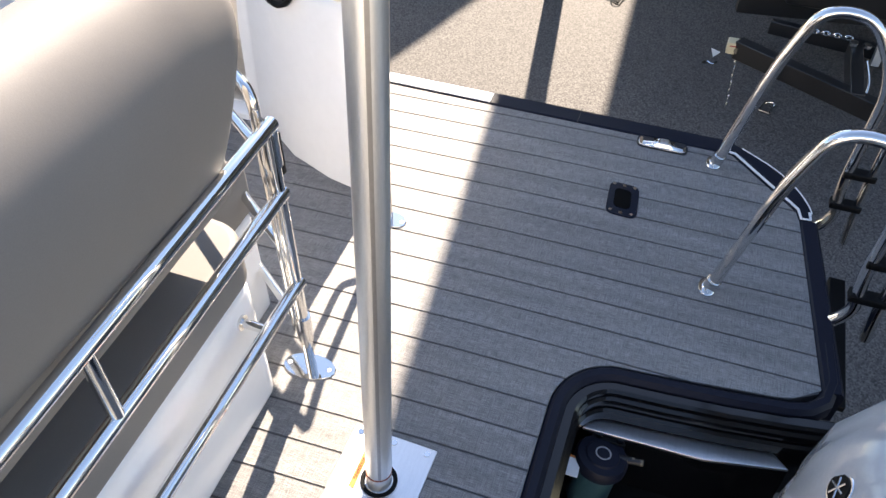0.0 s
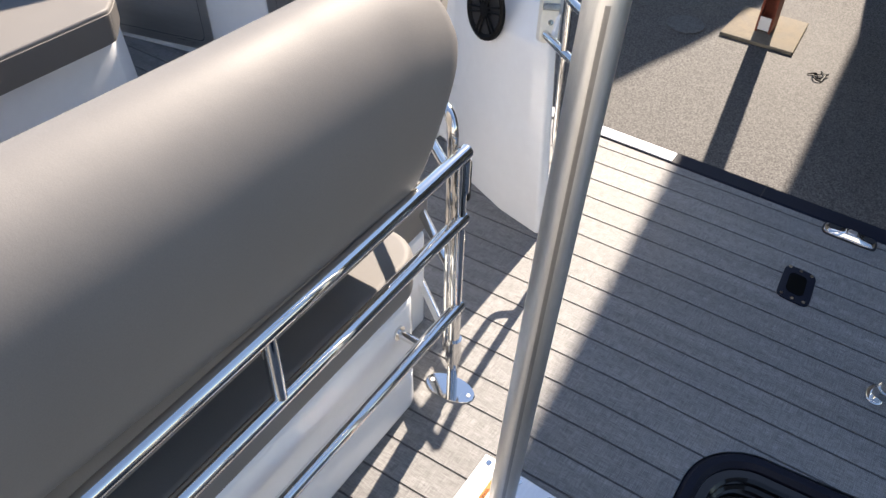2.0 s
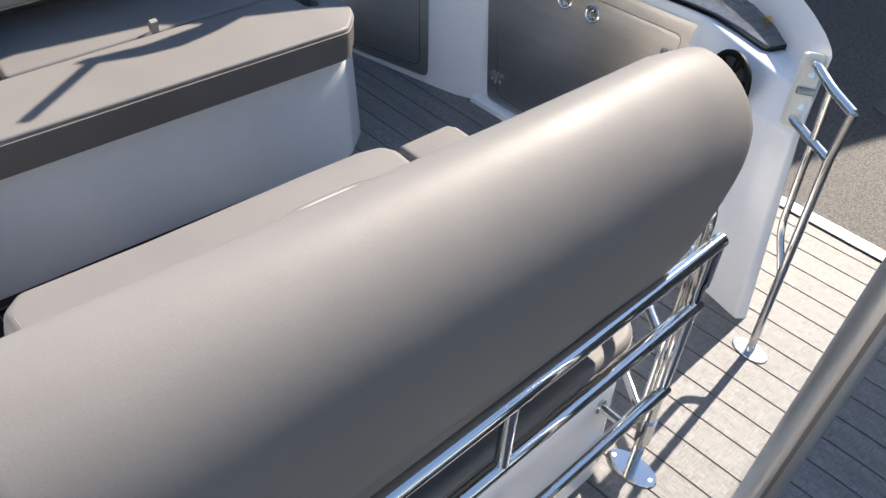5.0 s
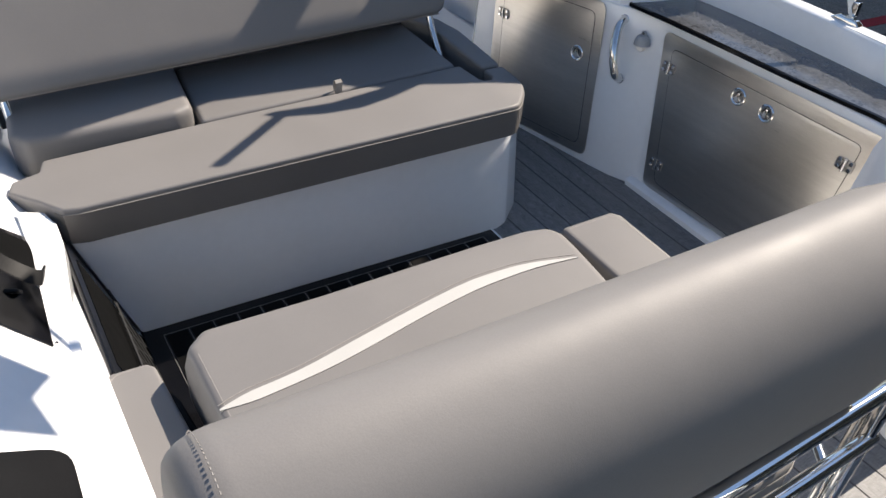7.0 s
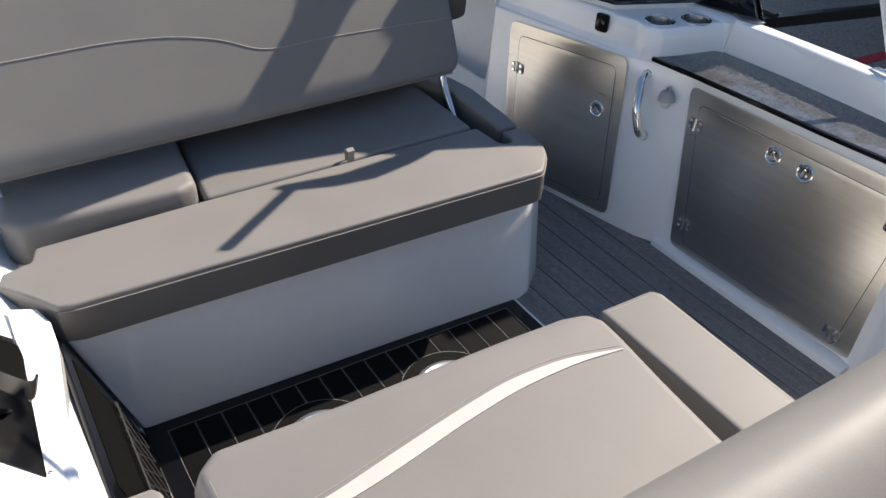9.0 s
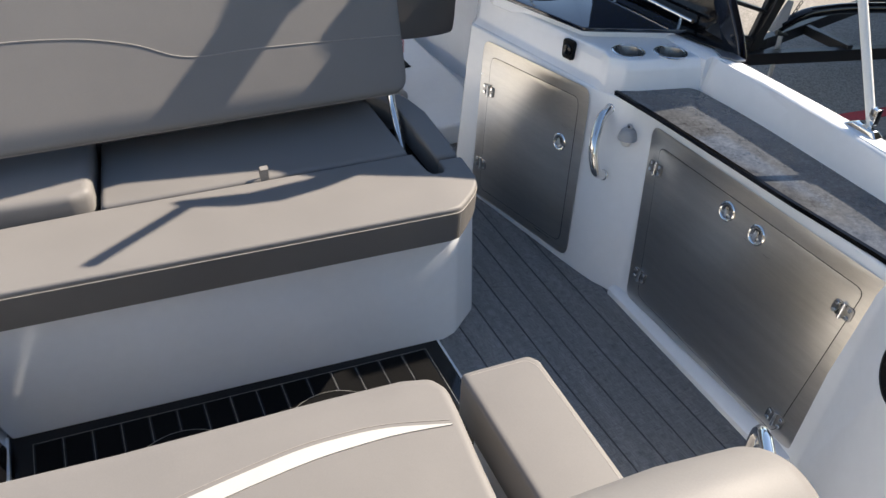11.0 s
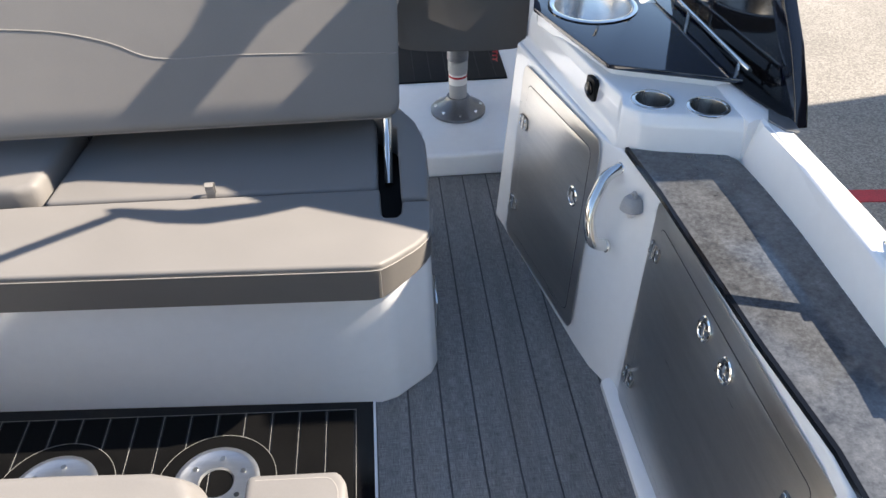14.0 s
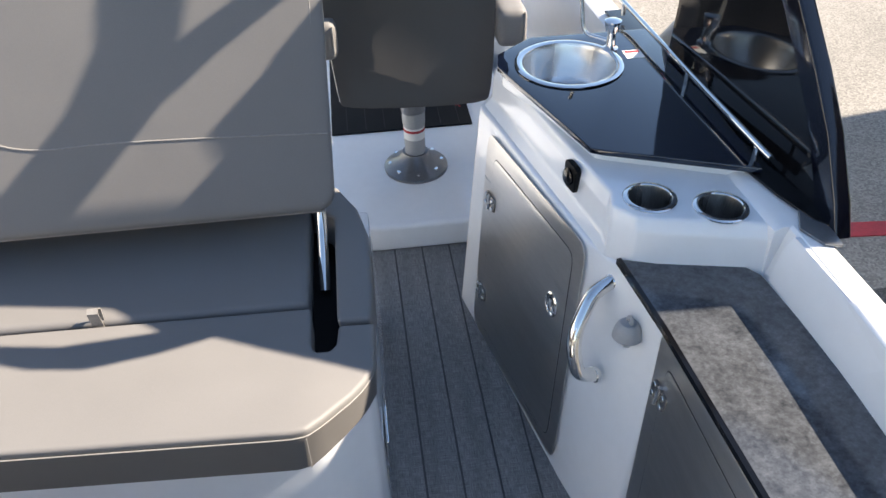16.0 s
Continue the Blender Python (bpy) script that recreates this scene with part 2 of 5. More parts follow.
def lathe(prof, c, axis=(0, 0, 1), sides=32, bm=None):
    """Turn a profile of (radius, height) pairs round the axis through c."""
    bm = bm or bmesh.new()
    ax = Vector(axis).normalized()
    u = ax.orthogonal().normalized()
    v = ax.cross(u)
    rings = [[Vector(c) + ax * h + (u * math.cos(2 * math.pi * i / sides) + v * math.sin(2 * math.pi * i / sides)) * max(k, 1e-4) for i in range(sides)] for k, h in prof]
    return loft(rings, cap=False, bm=bm)


def arc(cx, cy, r, a0, a1, n=8):
    return [(cx + r * math.cos(radians(a0 + (a1 - a0) * i / n)), cy + r * math.sin(radians(a0 + (a1 - a0) * i / n))) for i in range(n + 1)]


def rounded(pts, r, n=5):
    """Round all corners of a closed polygon in (u, v)."""
    out = []
    for i in range(len(pts)):
        a, b, c = (Vector((*pts[i - 1], 0)), Vector((*pts[i], 0)), Vector((*pts[(i + 1) % len(pts)], 0)))
        u, v = (a - b).normalized() * r, (c - b).normalized() * r
        for k in range(n + 1):
            t = k / n
            p = (1 - t) ** 2 * (b + u) + 2 * t * (1 - t) * b + t * t * (b + v)
            out.append((p.x, p.y))
    return out


def lerp(a, b, s):
    return Vector(a) * (1 - s) + Vector(b) * s


# ---- ground ----
bm = bmesh.new()
bmesh.ops.create_grid(bm, x_segments=40, y_segments=40, size=400, matrix=pose(0, 0, -1.05))
solo("ground", bm, PAVE, "pale tan concrete yard with fine cracks", "ground", kind="structure")
solo("asphalt", box(-30, 60, -40, 4.2, -1.06, -1.046), ASPHALT, "grey asphalt strip beside the boat", "asphalt", kind="structure")

# ---- deck ----
CUT = [(1.57, -0.53), (1.525, -0.454), (1.49, -0.15)] + arc(1.30, -0.03, 0.182, 0, 90, 8) + [(1.0, 0.149), (-0.62, 0.149)]
EDGE = [(-0.62, 3.7), (2.3, 3.7), (2.3, 1.9), (2.528, 1.9), (2.528, -0.21), (2.28, -0.45), (2.25, -0.455)]
floor_poly = EDGE + CUT
solo("floor", prism(floor_poly, -0.09, -0.0025), JOINT, "dark caulked deck base under grey planks", "floor", kind="structure")

# ---- hull and galley body ----
BOT = [(1.892, 0.915), (1.93, 1.08), (2.00, 1.25), (2.165, 1.47), (2.182, 1.55), (2.159, 2.36), (2.11, 2.47), (2.085, 2.57), (1.93, 3.33), (1.98, 3.42), (2.60, 3.42), (2.60, 1.72), (2.44, 1.42), (2.25, 1.19), (2.05, 0.99), (1.92, 0.89)]
TOP = [(2.03, 1.02), (2.06, 1.15), (2.13, 1.31), (2.268, 1.50), (2.275, 1.57), (2.251, 2.45), (2.20, 2.58), (2.14, 2.71), (2.00, 3.385), (2.05, 3.45), (2.60, 3.45), (2.60, 1.74), (2.45, 1.42), (2.32, 1.23), (2.18, 1.09), (2.06, 1.01)]
MID = [(b[0] + (t[0] - b[0]) * 0.857, b[1] + (t[1] - b[1]) * 0.857) for b, t in zip(BOT, TOP)]
TOP[:4] = [(2.062, 1.006), (2.145, 1.19), (2.195, 1.32), (2.270, 1.50)]
TOP[-4:] = [(2.43, 1.40), (2.33, 1.235), (2.20, 1.11), (2.085, 1.013)]
solo("galley_body", loft([[(x, y, -0.004) for x, y in BOT], [(x, y, 0.60) for x, y in MID], [(x, y, 0.70) for x, y in TOP]], 0.012), GEL, "glossy white moulded galley side beside the aisle", "galley", kind="structure")


def cut(ob, cutters):
    """Cut shapes out of a mesh."""
    for bmc in cutters:
        bmesh.ops.recalc_face_normals(bmc, faces=bmc.faces)
        me = bpy.data.meshes.new("cutter")
        bmc.to_mesh(me)
        bmc.free()
        c = new("cutter", me)
        m = ob.modifiers.new("cut", "BOOLEAN")
        m.object, m.operation, m.solver = c, "DIFFERENCE", "EXACT"
        bpy.context.view_layer.update()
        done = bpy.data.meshes.new_from_object(ob.evaluated_get(bpy.context.evaluated_depsgraph_get()))
        ob.modifiers.remove(m)
        ob.data = done
        bpy.data.objects.remove(c)
        bpy.data.meshes.remove(me)
    for p in ob.data.polygons:
        p.use_smooth = True
    ob.data.set_sharp_from_angle(angle=radians(38))
    return ob


# ---- upholstery helper ----
def bolster(profile, x0, x1, r=0.05, n=5, skew=(0, 0), axis="x"):
    """A padded roll: a closed (y, z) profile run from x0 to x1 with rounded ends."""
    cy = sum(p[0] for p in profile) / len(profile)
    cz = sum(p[1] for p in profile) / len(profile)
    ext = max(math.hypot(p[0] - cy, p[1] - cz) for p in profile)
    rings = []
    steps = [(x0 + r * (1 - math.cos(a * math.pi / 2 / n)), r * (1 - math.sin(a * math.pi / 2 / n))) for a in range(n + 1)]
    steps += [(x0 + (x1 - x0) * k / 8, 0) for k in range(1, 8)]
    steps += [(x1 - r * (1 - math.cos(a * math.pi / 2 / n)), r * (1 - math.sin(a * math.pi / 2 / n))) for a in range(n, -1, -1)]
    for x, ins in steps:
        k = 1 - ins / ext
        s = (x - x0) / (x1 - x0)
        rings.append([(x, cy + (y - cy) * k + skew[0] * s, cz + (z - cz) * k + skew[1] * s) for y, z in profile])
    return loft(rings)


def smooth_ring(pts, n=4):
    """Chaikin-rounded closed ring."""
    for _ in range(n):
        out = []
        for a, b in zip(pts, pts[1:] + pts[:1]):
            out += [(a[0] * 0.75 + b[0] * 0.25, a[1] * 0.75 + b[1] * 0.25), (a[0] * 0.25 + b[0] * 0.75, a[1] * 0.25 + b[1] * 0.75)]
        pts = out
    return pts


# ---- unseen yard roofs, added to shade the ground and the swim platform ----
def roof(poly, z, name, label, cols=(1, 2)):
    t = thing(name, (poly[0][0], poly[0][1], -1.05), label, "canopy")
    part("roof_sheet", prism(poly, z, z + 0.12), GREYPAINT, t)
    for x, y in (poly[cols[0]], poly[cols[1]]):
        part("column", box(x - 0.1, x + 0.1, y - 0.3, y - 0.1, -1.05, z), RUST, t)
    return t


def ya(x):
    return 1.247 + (x - 5.863) * 0.1028


# Both outlines are worked back from where their shadow edges must fall.
near_roof = roof([(5.0, ya(5.0)), (5.0, -14), (14, -14), (14, 1.485), (8.6, 1.22), (8.6, ya(8.6))], 4.0, "near_shade_roof", "unseen grey roof on red steel columns, added to shade the yard")
far_roof = roof([(9.4, 3.05), (10.2, 2.73), (10.70, 2.575), (11.04, 2.48), (11.38, 2.365), (11.79, 2.26), (12.28, 2.14), (16, 1.5), (16, 6.64), (9.4, 6.64)], 4.0, "far_shade_roof", "unseen grey roof on red steel columns, added to shade the far ground", (7, 8))
# Unseen walls, added to cut sky light on the shaded asphalt.
part("back_wall", box(9.42, 9.6, 3.06, 6.6, -1.05, 4.0), SHADE, far_roof, "unseen dark wall added to block low sky light")
part("back_wall", box(8.62, 8.8, -14, 0.86, -1.05, 4.0), SHADE, near_roof, "unseen dark wall added to block low sky light")
pier = thing("steel_pier", (5.85, 1.08, -1.05), "red oxide steel column on a stained concrete pad", "column")
part("pad", prism([(5.60, 1.34), (5.61, 0.81), (6.12, 0.84), (6.11, 1.32)], -1.046, -1.018, 0.008), CONCRETE, pier)
for y0, y1, x0, x1 in ((1.03, 1.045, 5.77, 5.95), (1.125, 1.14, 5.77, 5.95), (1.045, 1.125, 5.85, 5.862)):
    part("flange" if x1 > 5.9 else "web", box(x0, x1, y0, y1, -1.02, 2.6), RUST, pier)
# White patch stands for the sunlit pale concrete stub at the column's foot.
part("primer_patch", box(5.767, 5.77, 1.045, 1.125, -1.0, -0.9), PAPER, pier, "white patch for the sunlit concrete stub at the foot")
wire = [(5.43, 0.65), (5.46, 0.60), (5.40, 0.57), (5.49, 0.52), (5.44, 0.62), (5.38, 0.60), (5.37, 0.55), (5.45, 0.54), (5.52, 0.58)]
solo("wire_scrap", tube([(x, y, -1.04 + 0.012 * (k % 2)) for k, (x, y) in enumerate(wire)], 0.005, rad=0.02, sides=5), BLACK, "tangled scrap of black wire on the asphalt", "wire")
solo("drain_cover", disc((5.60, 1.60, -1.047), 0.14, 0.010), mat("worn_cast_iron", (0.085, 0.085, 0.088), 0.6, 0.3, var=0.4, scale=30, bump=0.6), "worn round drain cover set in the asphalt", "drain cover")

# Unseen shed, added as a pale reflector facing the galley.
shed = thing("bounce_shed", (-7, 2, -1.05), "long unseen cream shed, added to bounce sunlight onto the galley", "shed")
CREAM = mat("bounce_wall_cream", (0.56, 0.54, 0.50), 0.5, var=0.06, scale=1.5, bump=0.05)
part("wall", box(-7.2, -7.0, -8, 14, -1.05, 3.2), CREAM, shed)
part("roof", box(-12, -6.9, -8.2, 14.2, 3.2, 3.35), GREYPAINT, shed)

# ---- rear bench ----
rear = thing("rear_bench", (0.55, 1.3, 0), "grey vinyl rear bench with padded backrest and white base", "bench seat")
back = smooth_ring([(0.865, 0.775), (0.80, 0.85), (0.772, 1.00), (0.768, 1.13), (0.80, 1.222), (0.865, 1.272), (0.925, 1.278), (0.98, 1.225), (1.05, 1.06), (1.12, 0.90), (1.10, 0.79)], 3)


def end_taper(x, z):
    """The starboard end of the backrest runs in towards its foot."""
    return x - max(0.0, 1.14 - z) * 0.38 * max(0.0, (x - 0.9) / 0.29)


bmb = bolster(back, -0.100, 1.175, 0.05, skew=(0.0, -0.035))
for v in bmb.verts:
    v.co.z += 0.034 * max(0.0, 1 - (v.co.x + 0.088) / 1.1) ** 1.4
    v.co.x = end_taper(v.co.x, v.co.z)
    v.co.z -= 0.042 * max(0.0, (v.co.x - 1.03) / 0.145) ** 2 * min(1.0, max(0.0, (v.co.z - 0.95) / 0.12))
rb = part("backrest", bmb, VINYL, rear)
for xe, dz in ((-0.066, 0.033),):
    ring = [(end_taper(xe, z), 0.925 + (y - 0.925) * 1.0, 1.04 + (z - 1.04) * 1.0 + dz) for y, z in back]
    for k in range(0, len(ring) * 4, 3):
        a, b = ring[k // 4], ring[(k // 4 + 1) % len(ring)]
        if a[2] > 0.95:
            p, q = lerp(a, b, (k % 4) / 4), lerp(a, b, (k % 4 + 1.5) / 4)
            part("stitch", tube([p, q], 0.0009, sides=5), THREAD, rb)
part("base", loft([[(-0.02, 0.845, 0), (1.09, 0.845, 0), (1.13, 0.90, 0), (1.14, 1.62, 0), (-0.02, 1.62, 0)], [(-0.02, 0.878, 0.395), (1.13, 0.878, 0.395), (1.165, 0.93, 0.395), (1.165, 1.64, 0.395), (-0.02, 1.64, 0.395)]], 0.03, 5), GEL, rear, "white moulded seat base")
part("lower_back", box(-0.02, 1.16, 0.872, 1.08, 0.645, 0.83, 0.03), VINYL, rear)
# Charcoal panel stands for the shade in the recess under the backrest.
part("back_gap", box(-0.02, 1.06, 1.03, 1.07, 0.51, 0.64, 0.01), VINYL_DARK, rear, "dark panel standing for the shade under the backrest")
REARP = [(-0.02, 0.868), (1.06, 0.868)] + [(p[0], p[1]) for p in arc(1.085, 0.965, 0.098, -80, 0, 7)] + [(1.187, 1.02), (1.187, 1.10), (-0.02, 1.10)]
rpd = part("rear_pad", prism(REARP, 0.397, 0.522, 0.022, 4), VINYL, rear, "grey vinyl pad running out under the backrest")
part("seam", tube([(x, y - 0.001, 0.497) for x, y in REARP[:-3]], 0.0018, sides=5), THREAD, rpd)
CUSH = [(0.075, 1.0), (1.06, 1.0), (1.10, 1.45), (1.120, 1.62), (1.128, 1.71), (1.105, 1.752), (1.04, 1.772), (0.86, 1.785), (0.42, 1.803), (0.13, 1.815), (0.075, 1.77)]
TOPC = [(0.088, 1.0), (1.045, 1.0), (1.085, 1.45), (1.104, 1.61), (1.108, 1.68), (1.085, 1.718), (1.02, 1.736), (0.85, 1.748), (0.42, 1.766), (0.137, 1.79), (0.088, 1.75)]
sc = part("seat_cushion", loft([[(x, y, 0.40) for x, y in CUSH], [(x, y, 0.525) for x, y in CUSH], [(x, y, 0.597) for x, y in TOPC]], 0.024, 5), VINYL, rear)
FRONT = [(0.09, 1.545), (0.15, 1.560), (0.28, 1.563), (0.43, 1.588), (0.60, 1.614), (0.77, 1.634), (0.93, 1.622), (1.074, 1.575)]
HIND = [(0.09, 1.541), (0.16, 1.530), (0.33, 1.536), (0.45, 1.552), (0.61, 1.579), (0.78, 1.598), (0.95, 1.594), (1.074, 1.572)]
FRONT = [(p.x, p.y) for p in fillet([(x, y, 0) for x, y in FRONT], 0.06)]
HIND = [(p.x, p.y) for p in fillet([(x, y, 0) for x, y in HIND], 0.06)]
part("white_inlay", prism(FRONT + HIND[::-1], 0.58, 0.5995, 0.0), VINYL_WHITE, sc, "white vinyl inlay strip")
part("seam", tube([(x, y + 0.012, 0.597) for x, y in FRONT], 0.0013, rad=0.05, sides=5), THREAD, sc)
part("end_seam", tube([(0.104, 1.05, 0.596), (0.104, 1.72, 0.596)], 0.0013, sides=5), THREAD, sc)
side = thing("side_cushion", (1.28, 1.4, 0.0), "grey vinyl cushion on a narrow box beside the rear bench", "cushion")
part("pad", prism([(1.18, 1.0), (1.378, 1.0), (1.395, 1.735), (1.378, 1.766), (1.19, 1.772)], 0.37, 0.52, 0.02, 4), VINYL, side)
part("pedestal_box", box(1.2, 1.36, 1.0, 1.70, 0, 0.37, 0.015), GEL, side)
part("seam", tube([(1.365, 1.02, 0.519), (1.378, 1.72, 0.519), (1.362, 1.748, 0.519), (1.21, 1.754, 0.519)], 0.0016, rad=0.04, sides=5), THREAD, side)
port = thing("port_side_cushion", (-0.03, 1.5, 0.0), "grey vinyl cushion between the bench and the white coaming", "cushion")
part("pad", prism([(-0.135, 1.0), (0.045, 1.0), (0.040, 1.5), (0.024, 1.825), (0.010, 1.846), (-0.072, 1.852), (-0.098, 1.832), (-0.124, 1.55)], 0.33, 0.50, 0.014, 4), VINYL, port)
part("seam", tube([(-0.112, 1.02, 0.4995), (-0.104, 1.55, 0.4995), (-0.080, 1.825, 0.4995), (-0.062, 1.840, 0.4995), (0.0, 1.836, 0.4995)], 0.0012, rad=0.03, sides=5), THREAD, port)
# Thin black strip stands for the shaded gap beside the coaming.
part("backing_board", box(-0.150, -0.138, 1.0, 1.80, 0.1, 0.47, 0.003), BLACK, port)
# Black plate stands for the bench's shadow along the cushion's inner side.
part("hinge_plate", prism([(0.03, 1.5), (0.045, 1.5), (0.06, 1.62), (0.05, 1.75), (0.035, 1.8)], 0.2, 0.44, 0.005), BLACK, port)

# ---- rails behind the rear bench ----
RY = 0.80


def flange(parent, x, y, ang=0.0, a=0.075, b=0.042):
    """An oval deck flange with two screws."""
    f = part("flange", disc((x, y, 0.0), a, 0.005, sides=32, edge=0.002, sy=b / a, up=(math.sin(radians(ang)), math.cos(radians(ang)), 0)), CHROME, parent)
    for s in (-1, 1):
        part("screw", disc((x + s * a * 0.75 * math.cos(radians(ang)), y - s * a * 0.75 * math.sin(radians(ang)), 0.005), 0.006, 0.002, sides=10), ALU, f)
    return f


rail = thing("stern_rail", (0.5, RY, 0), "polished stainless three-bar rail behind the rear bench", "rail")
for z in (0.805, 0.617, 0.318):
    part("rail_tube", tube([(-0.35, RY, z), (1.226, RY, z)], 0.0168, sides=22), CHROME, rail)
for x in (-0.2, 0.608):
    part("stanchion", tube([(x, RY, 0.617), (x, RY, 0.805)], 0.0145), CHROME, rail)
for x in (-0.1, 1.06):
    part("standoff", tube([(x, RY, 0.318), (x, 0.89, 0.318)], 0.012), CHROME, rail)
    part("standoff_cap", disc((x, 0.875, 0.318), 0.020, 0.008, axis=(0, -1, 0), sides=18), CHROME, rail)
post = part("post", tube([(1.215, RY + 0.006, 0.0), (1.215, RY + 0.006, 0.80)], 0.0155, sides=20), CHROME, rail)
part("collar", tube([(1.215, RY + 0.006, 0.10), (1.215, RY + 0.006, 0.19)], 0.021, sides=18), CHROME, post)
part("collar", tube([(1.215, RY + 0.006, 0.70), (1.215, RY + 0.006, 0.79)], 0.021, sides=18), CHROME, post)
part("latch", box(1.226, 1.245, RY - 0.005, RY + 0.012, 0.66, 0.77, 0.003), BLACK, post)
flange(rail, 1.192, 0.797, 85)

gate = thing("inner_gate", (1.22, 0.83, 0), "polished stainless tube gate swung open into the cockpit", "gate")
G0, G1 = Vector((1.225, 0.835, 0)), Vector((1.47, 1.17, 0))
for z in (0.72, 0.44, 0.17):
    part("bar", tube([G0 + Vector((0, 0, z)), G1 + Vector((0, 0, z))], 0.0125), CHROME, gate)
part("frame_tube", tube([G0 + Vector((0, 0, 0.12)), G0 + Vector((0, 0, 0.875)), G1 + Vector((0, 0, 0.86)), G1 + Vector((0, 0, 0.10)), lerp(G1, G0, 0.4) + Vector((0, 0, 0.10))], 0.0125, rad=0.05), CHROME, gate)

wall_gate = thing("boarding_gate", (1.81, 0.81, 0), "polished stainless boarding gate bolted to the white side wall", "gate")
part("post", tube([(1.81, 0.811, 0.0), (1.93, 0.865, 0.64), (1.942, 0.860, 0.785)], 0.0125, sides=18), CHROME, wall_gate)
part("upper_bar", tube([(2.085, 1.048, 0.795), (2.056, 1.030, 0.808), (1.995, 0.948, 0.793), (1.942, 0.860, 0.785)], 0.0135, rad=0.04), CHROME, wall_gate)
part("lower_bar", tube([(2.060, 1.050, 0.63), (2.035, 1.040, 0.648), (1.969, 0.935, 0.645), (1.93, 0.865, 0.64)], 0.0135, rad=0.03), CHROME, wall_gate)
part("inner_upright", tube([(2.003, 0.955, 0.792), (1.969, 0.935, 0.645), (1.928, 0.908, 0.37), (1.862, 0.832, 0.27)], 0.011, rad=0.04), CHROME, wall_gate)
flange(wall_gate, 1.81, 0.811, 95, 0.06, 0.036)
PC, PU = Vector((2.064, 1.040, 0.720)), Vector((0.36, 0.17, 0.92)).normalized()
PN = Vector((-0.72, -0.60, 0.0))
PN = (PN - PU * PN.dot(PU)).normalized()
PV = PU.cross(PN)
OV = rounded([(-0.027, -0.105), (0.027, -0.105), (0.027, 0.105), (-0.027, 0.105)], 0.018)
bk = part("bracket_plate", loft([[PC + PV * u + PU * v + PN * d for u, v in OV] for d in (-0.03, 0.004)], 0.001), STEEL_PLATE, wall_gate, "bolted stainless bracket plate")
for v in (-0.045, 0.045):
    part("screw", disc(PC + PV * 0.004 + PU * v + PN * 0.003, 0.0085, 0.004, axis=PN, sides=16, edge=0.001), CHROME, bk)
part("clip", loft([[PC + PV * u + PU * v + PN * d for u, v in ((-0.025, -0.010), (0.026, -0.010), (0.026, 0.010), (-0.025, 0.010))] for d in (0.003, 0.014)], 0.003), DARKSTEEL, bk, "dark clip across the plate")

# ---- tow pole ----
pole = thing("tow_pole", (0.942, 0.489, 0), "satin aluminium tow pole standing in a deck plate", "tow pole")
PF, PA = (0.939, 0.487, 0), (0.018, -0.033, 1)
part("pole_tube", lathe([(0.0315, -0.02), (0.0315, 1.372), (0.029, 1.383), (0.020, 1.390), (0.018, 1.44), (0.03, 1.45), (0.03, 1.465), (0.0, 1.47)], PF, axis=PA, sides=36), ALU, pole)
SEAM = [Vector(PF) + Vector(PA) * z + Vector((0.0305 * math.cos(a), 0.0305 * math.sin(a), 0)) for z in (0.062, 1.368) for a in (radians(k) for k in (199, 204, 208, 213))]
part("seam_strip", loft([[p for p in SEAM[k * 4:k * 4 + 4]] + [p + Vector((-0.0016, -0.0008, 0)) for p in SEAM[k * 4:k * 4 + 4][::-1]] for k in (0, 1)]), DARKSTEEL_SEAM, pole, "dull grey seam down the tube")
part("collar_ring", lathe([(0.0325, 0.055), (0.0325, 0.06), (0.0, 0.06)], PF, axis=PA), RUST, pole, "thin red band")
part("socket", lathe([(0.046, 0.004), (0.046, 0.009), (0.037, 0.009), (0.034, 0.004)], PF), BLACK, pole, "black socket ring")
pl = part("deck_plate", prism([(0.74, 0.385), (1.062, 0.378), (1.068, 0.602), (0.746, 0.605)], 0.0, 0.005, 0.0015), PLATE, pole, "brushed aluminium deck plate")
for x, y in ((1.045, 0.40), (1.05, 0.582), (1.048, 0.49), (0.80, 0.40), (0.80, 0.58)):
    part("screw", disc((x, y, 0.005), 0.008, 0.002, sides=12), CHROME, pl)
lab = part("warning_label", box(0.86, 1.035, 0.545, 0.598, 0.005, 0.0058), PAPER, pl, "white warning label with an orange band")
part("orange_band", box(0.90, 1.02, 0.538, 0.552, 0.0058, 0.0064), ORANGE, lab)
txt = bpy.data.curves.new("warning_text", "FONT")
txt.body, txt.size, txt.extrude = "WARNING", 0.013, 0.0002
tob = new("warning_text", txt)
tob.parent, tob.matrix_parent_inverse = lab, lab.matrix_world.inverted()
tob.location, tob.rotation_euler = (0.985, 0.549, 0.0068), (0, 0, radians(180))
txt.materials.append(BLACK)
for k in range(6):
    part("text_bar", box(0.875, 1.02 - 0.02 * (k % 3), 0.560 + k * 0.006, 0.5625 + k * 0.006, 0.0058, 0.0062), GREYPAINT, lab)

# ---- middle bench ----
mid = thing("middle_bench", (0.8, 2.8, 0), "back-to-back bench with grey vinyl cushions on a white base", "bench seat")
MB = [(0.09, 2.475), (1.45, 2.385), (1.50, 2.40), (1.612, 2.49), (1.635, 2.54), (1.655, 3.30), (0.09, 3.36)]
MT = [(-0.04, 2.47), (1.47, 2.44), (1.51, 2.45), (1.61, 2.54), (1.625, 2.58), (1.645, 3.28), (-0.04, 3.36)]
base = part("base", loft([[(x, y, -0.004) for x, y in MB], [(x, y, 0.435) for x, y in MT]], 0.015), GEL, mid, "white moulded bench base")
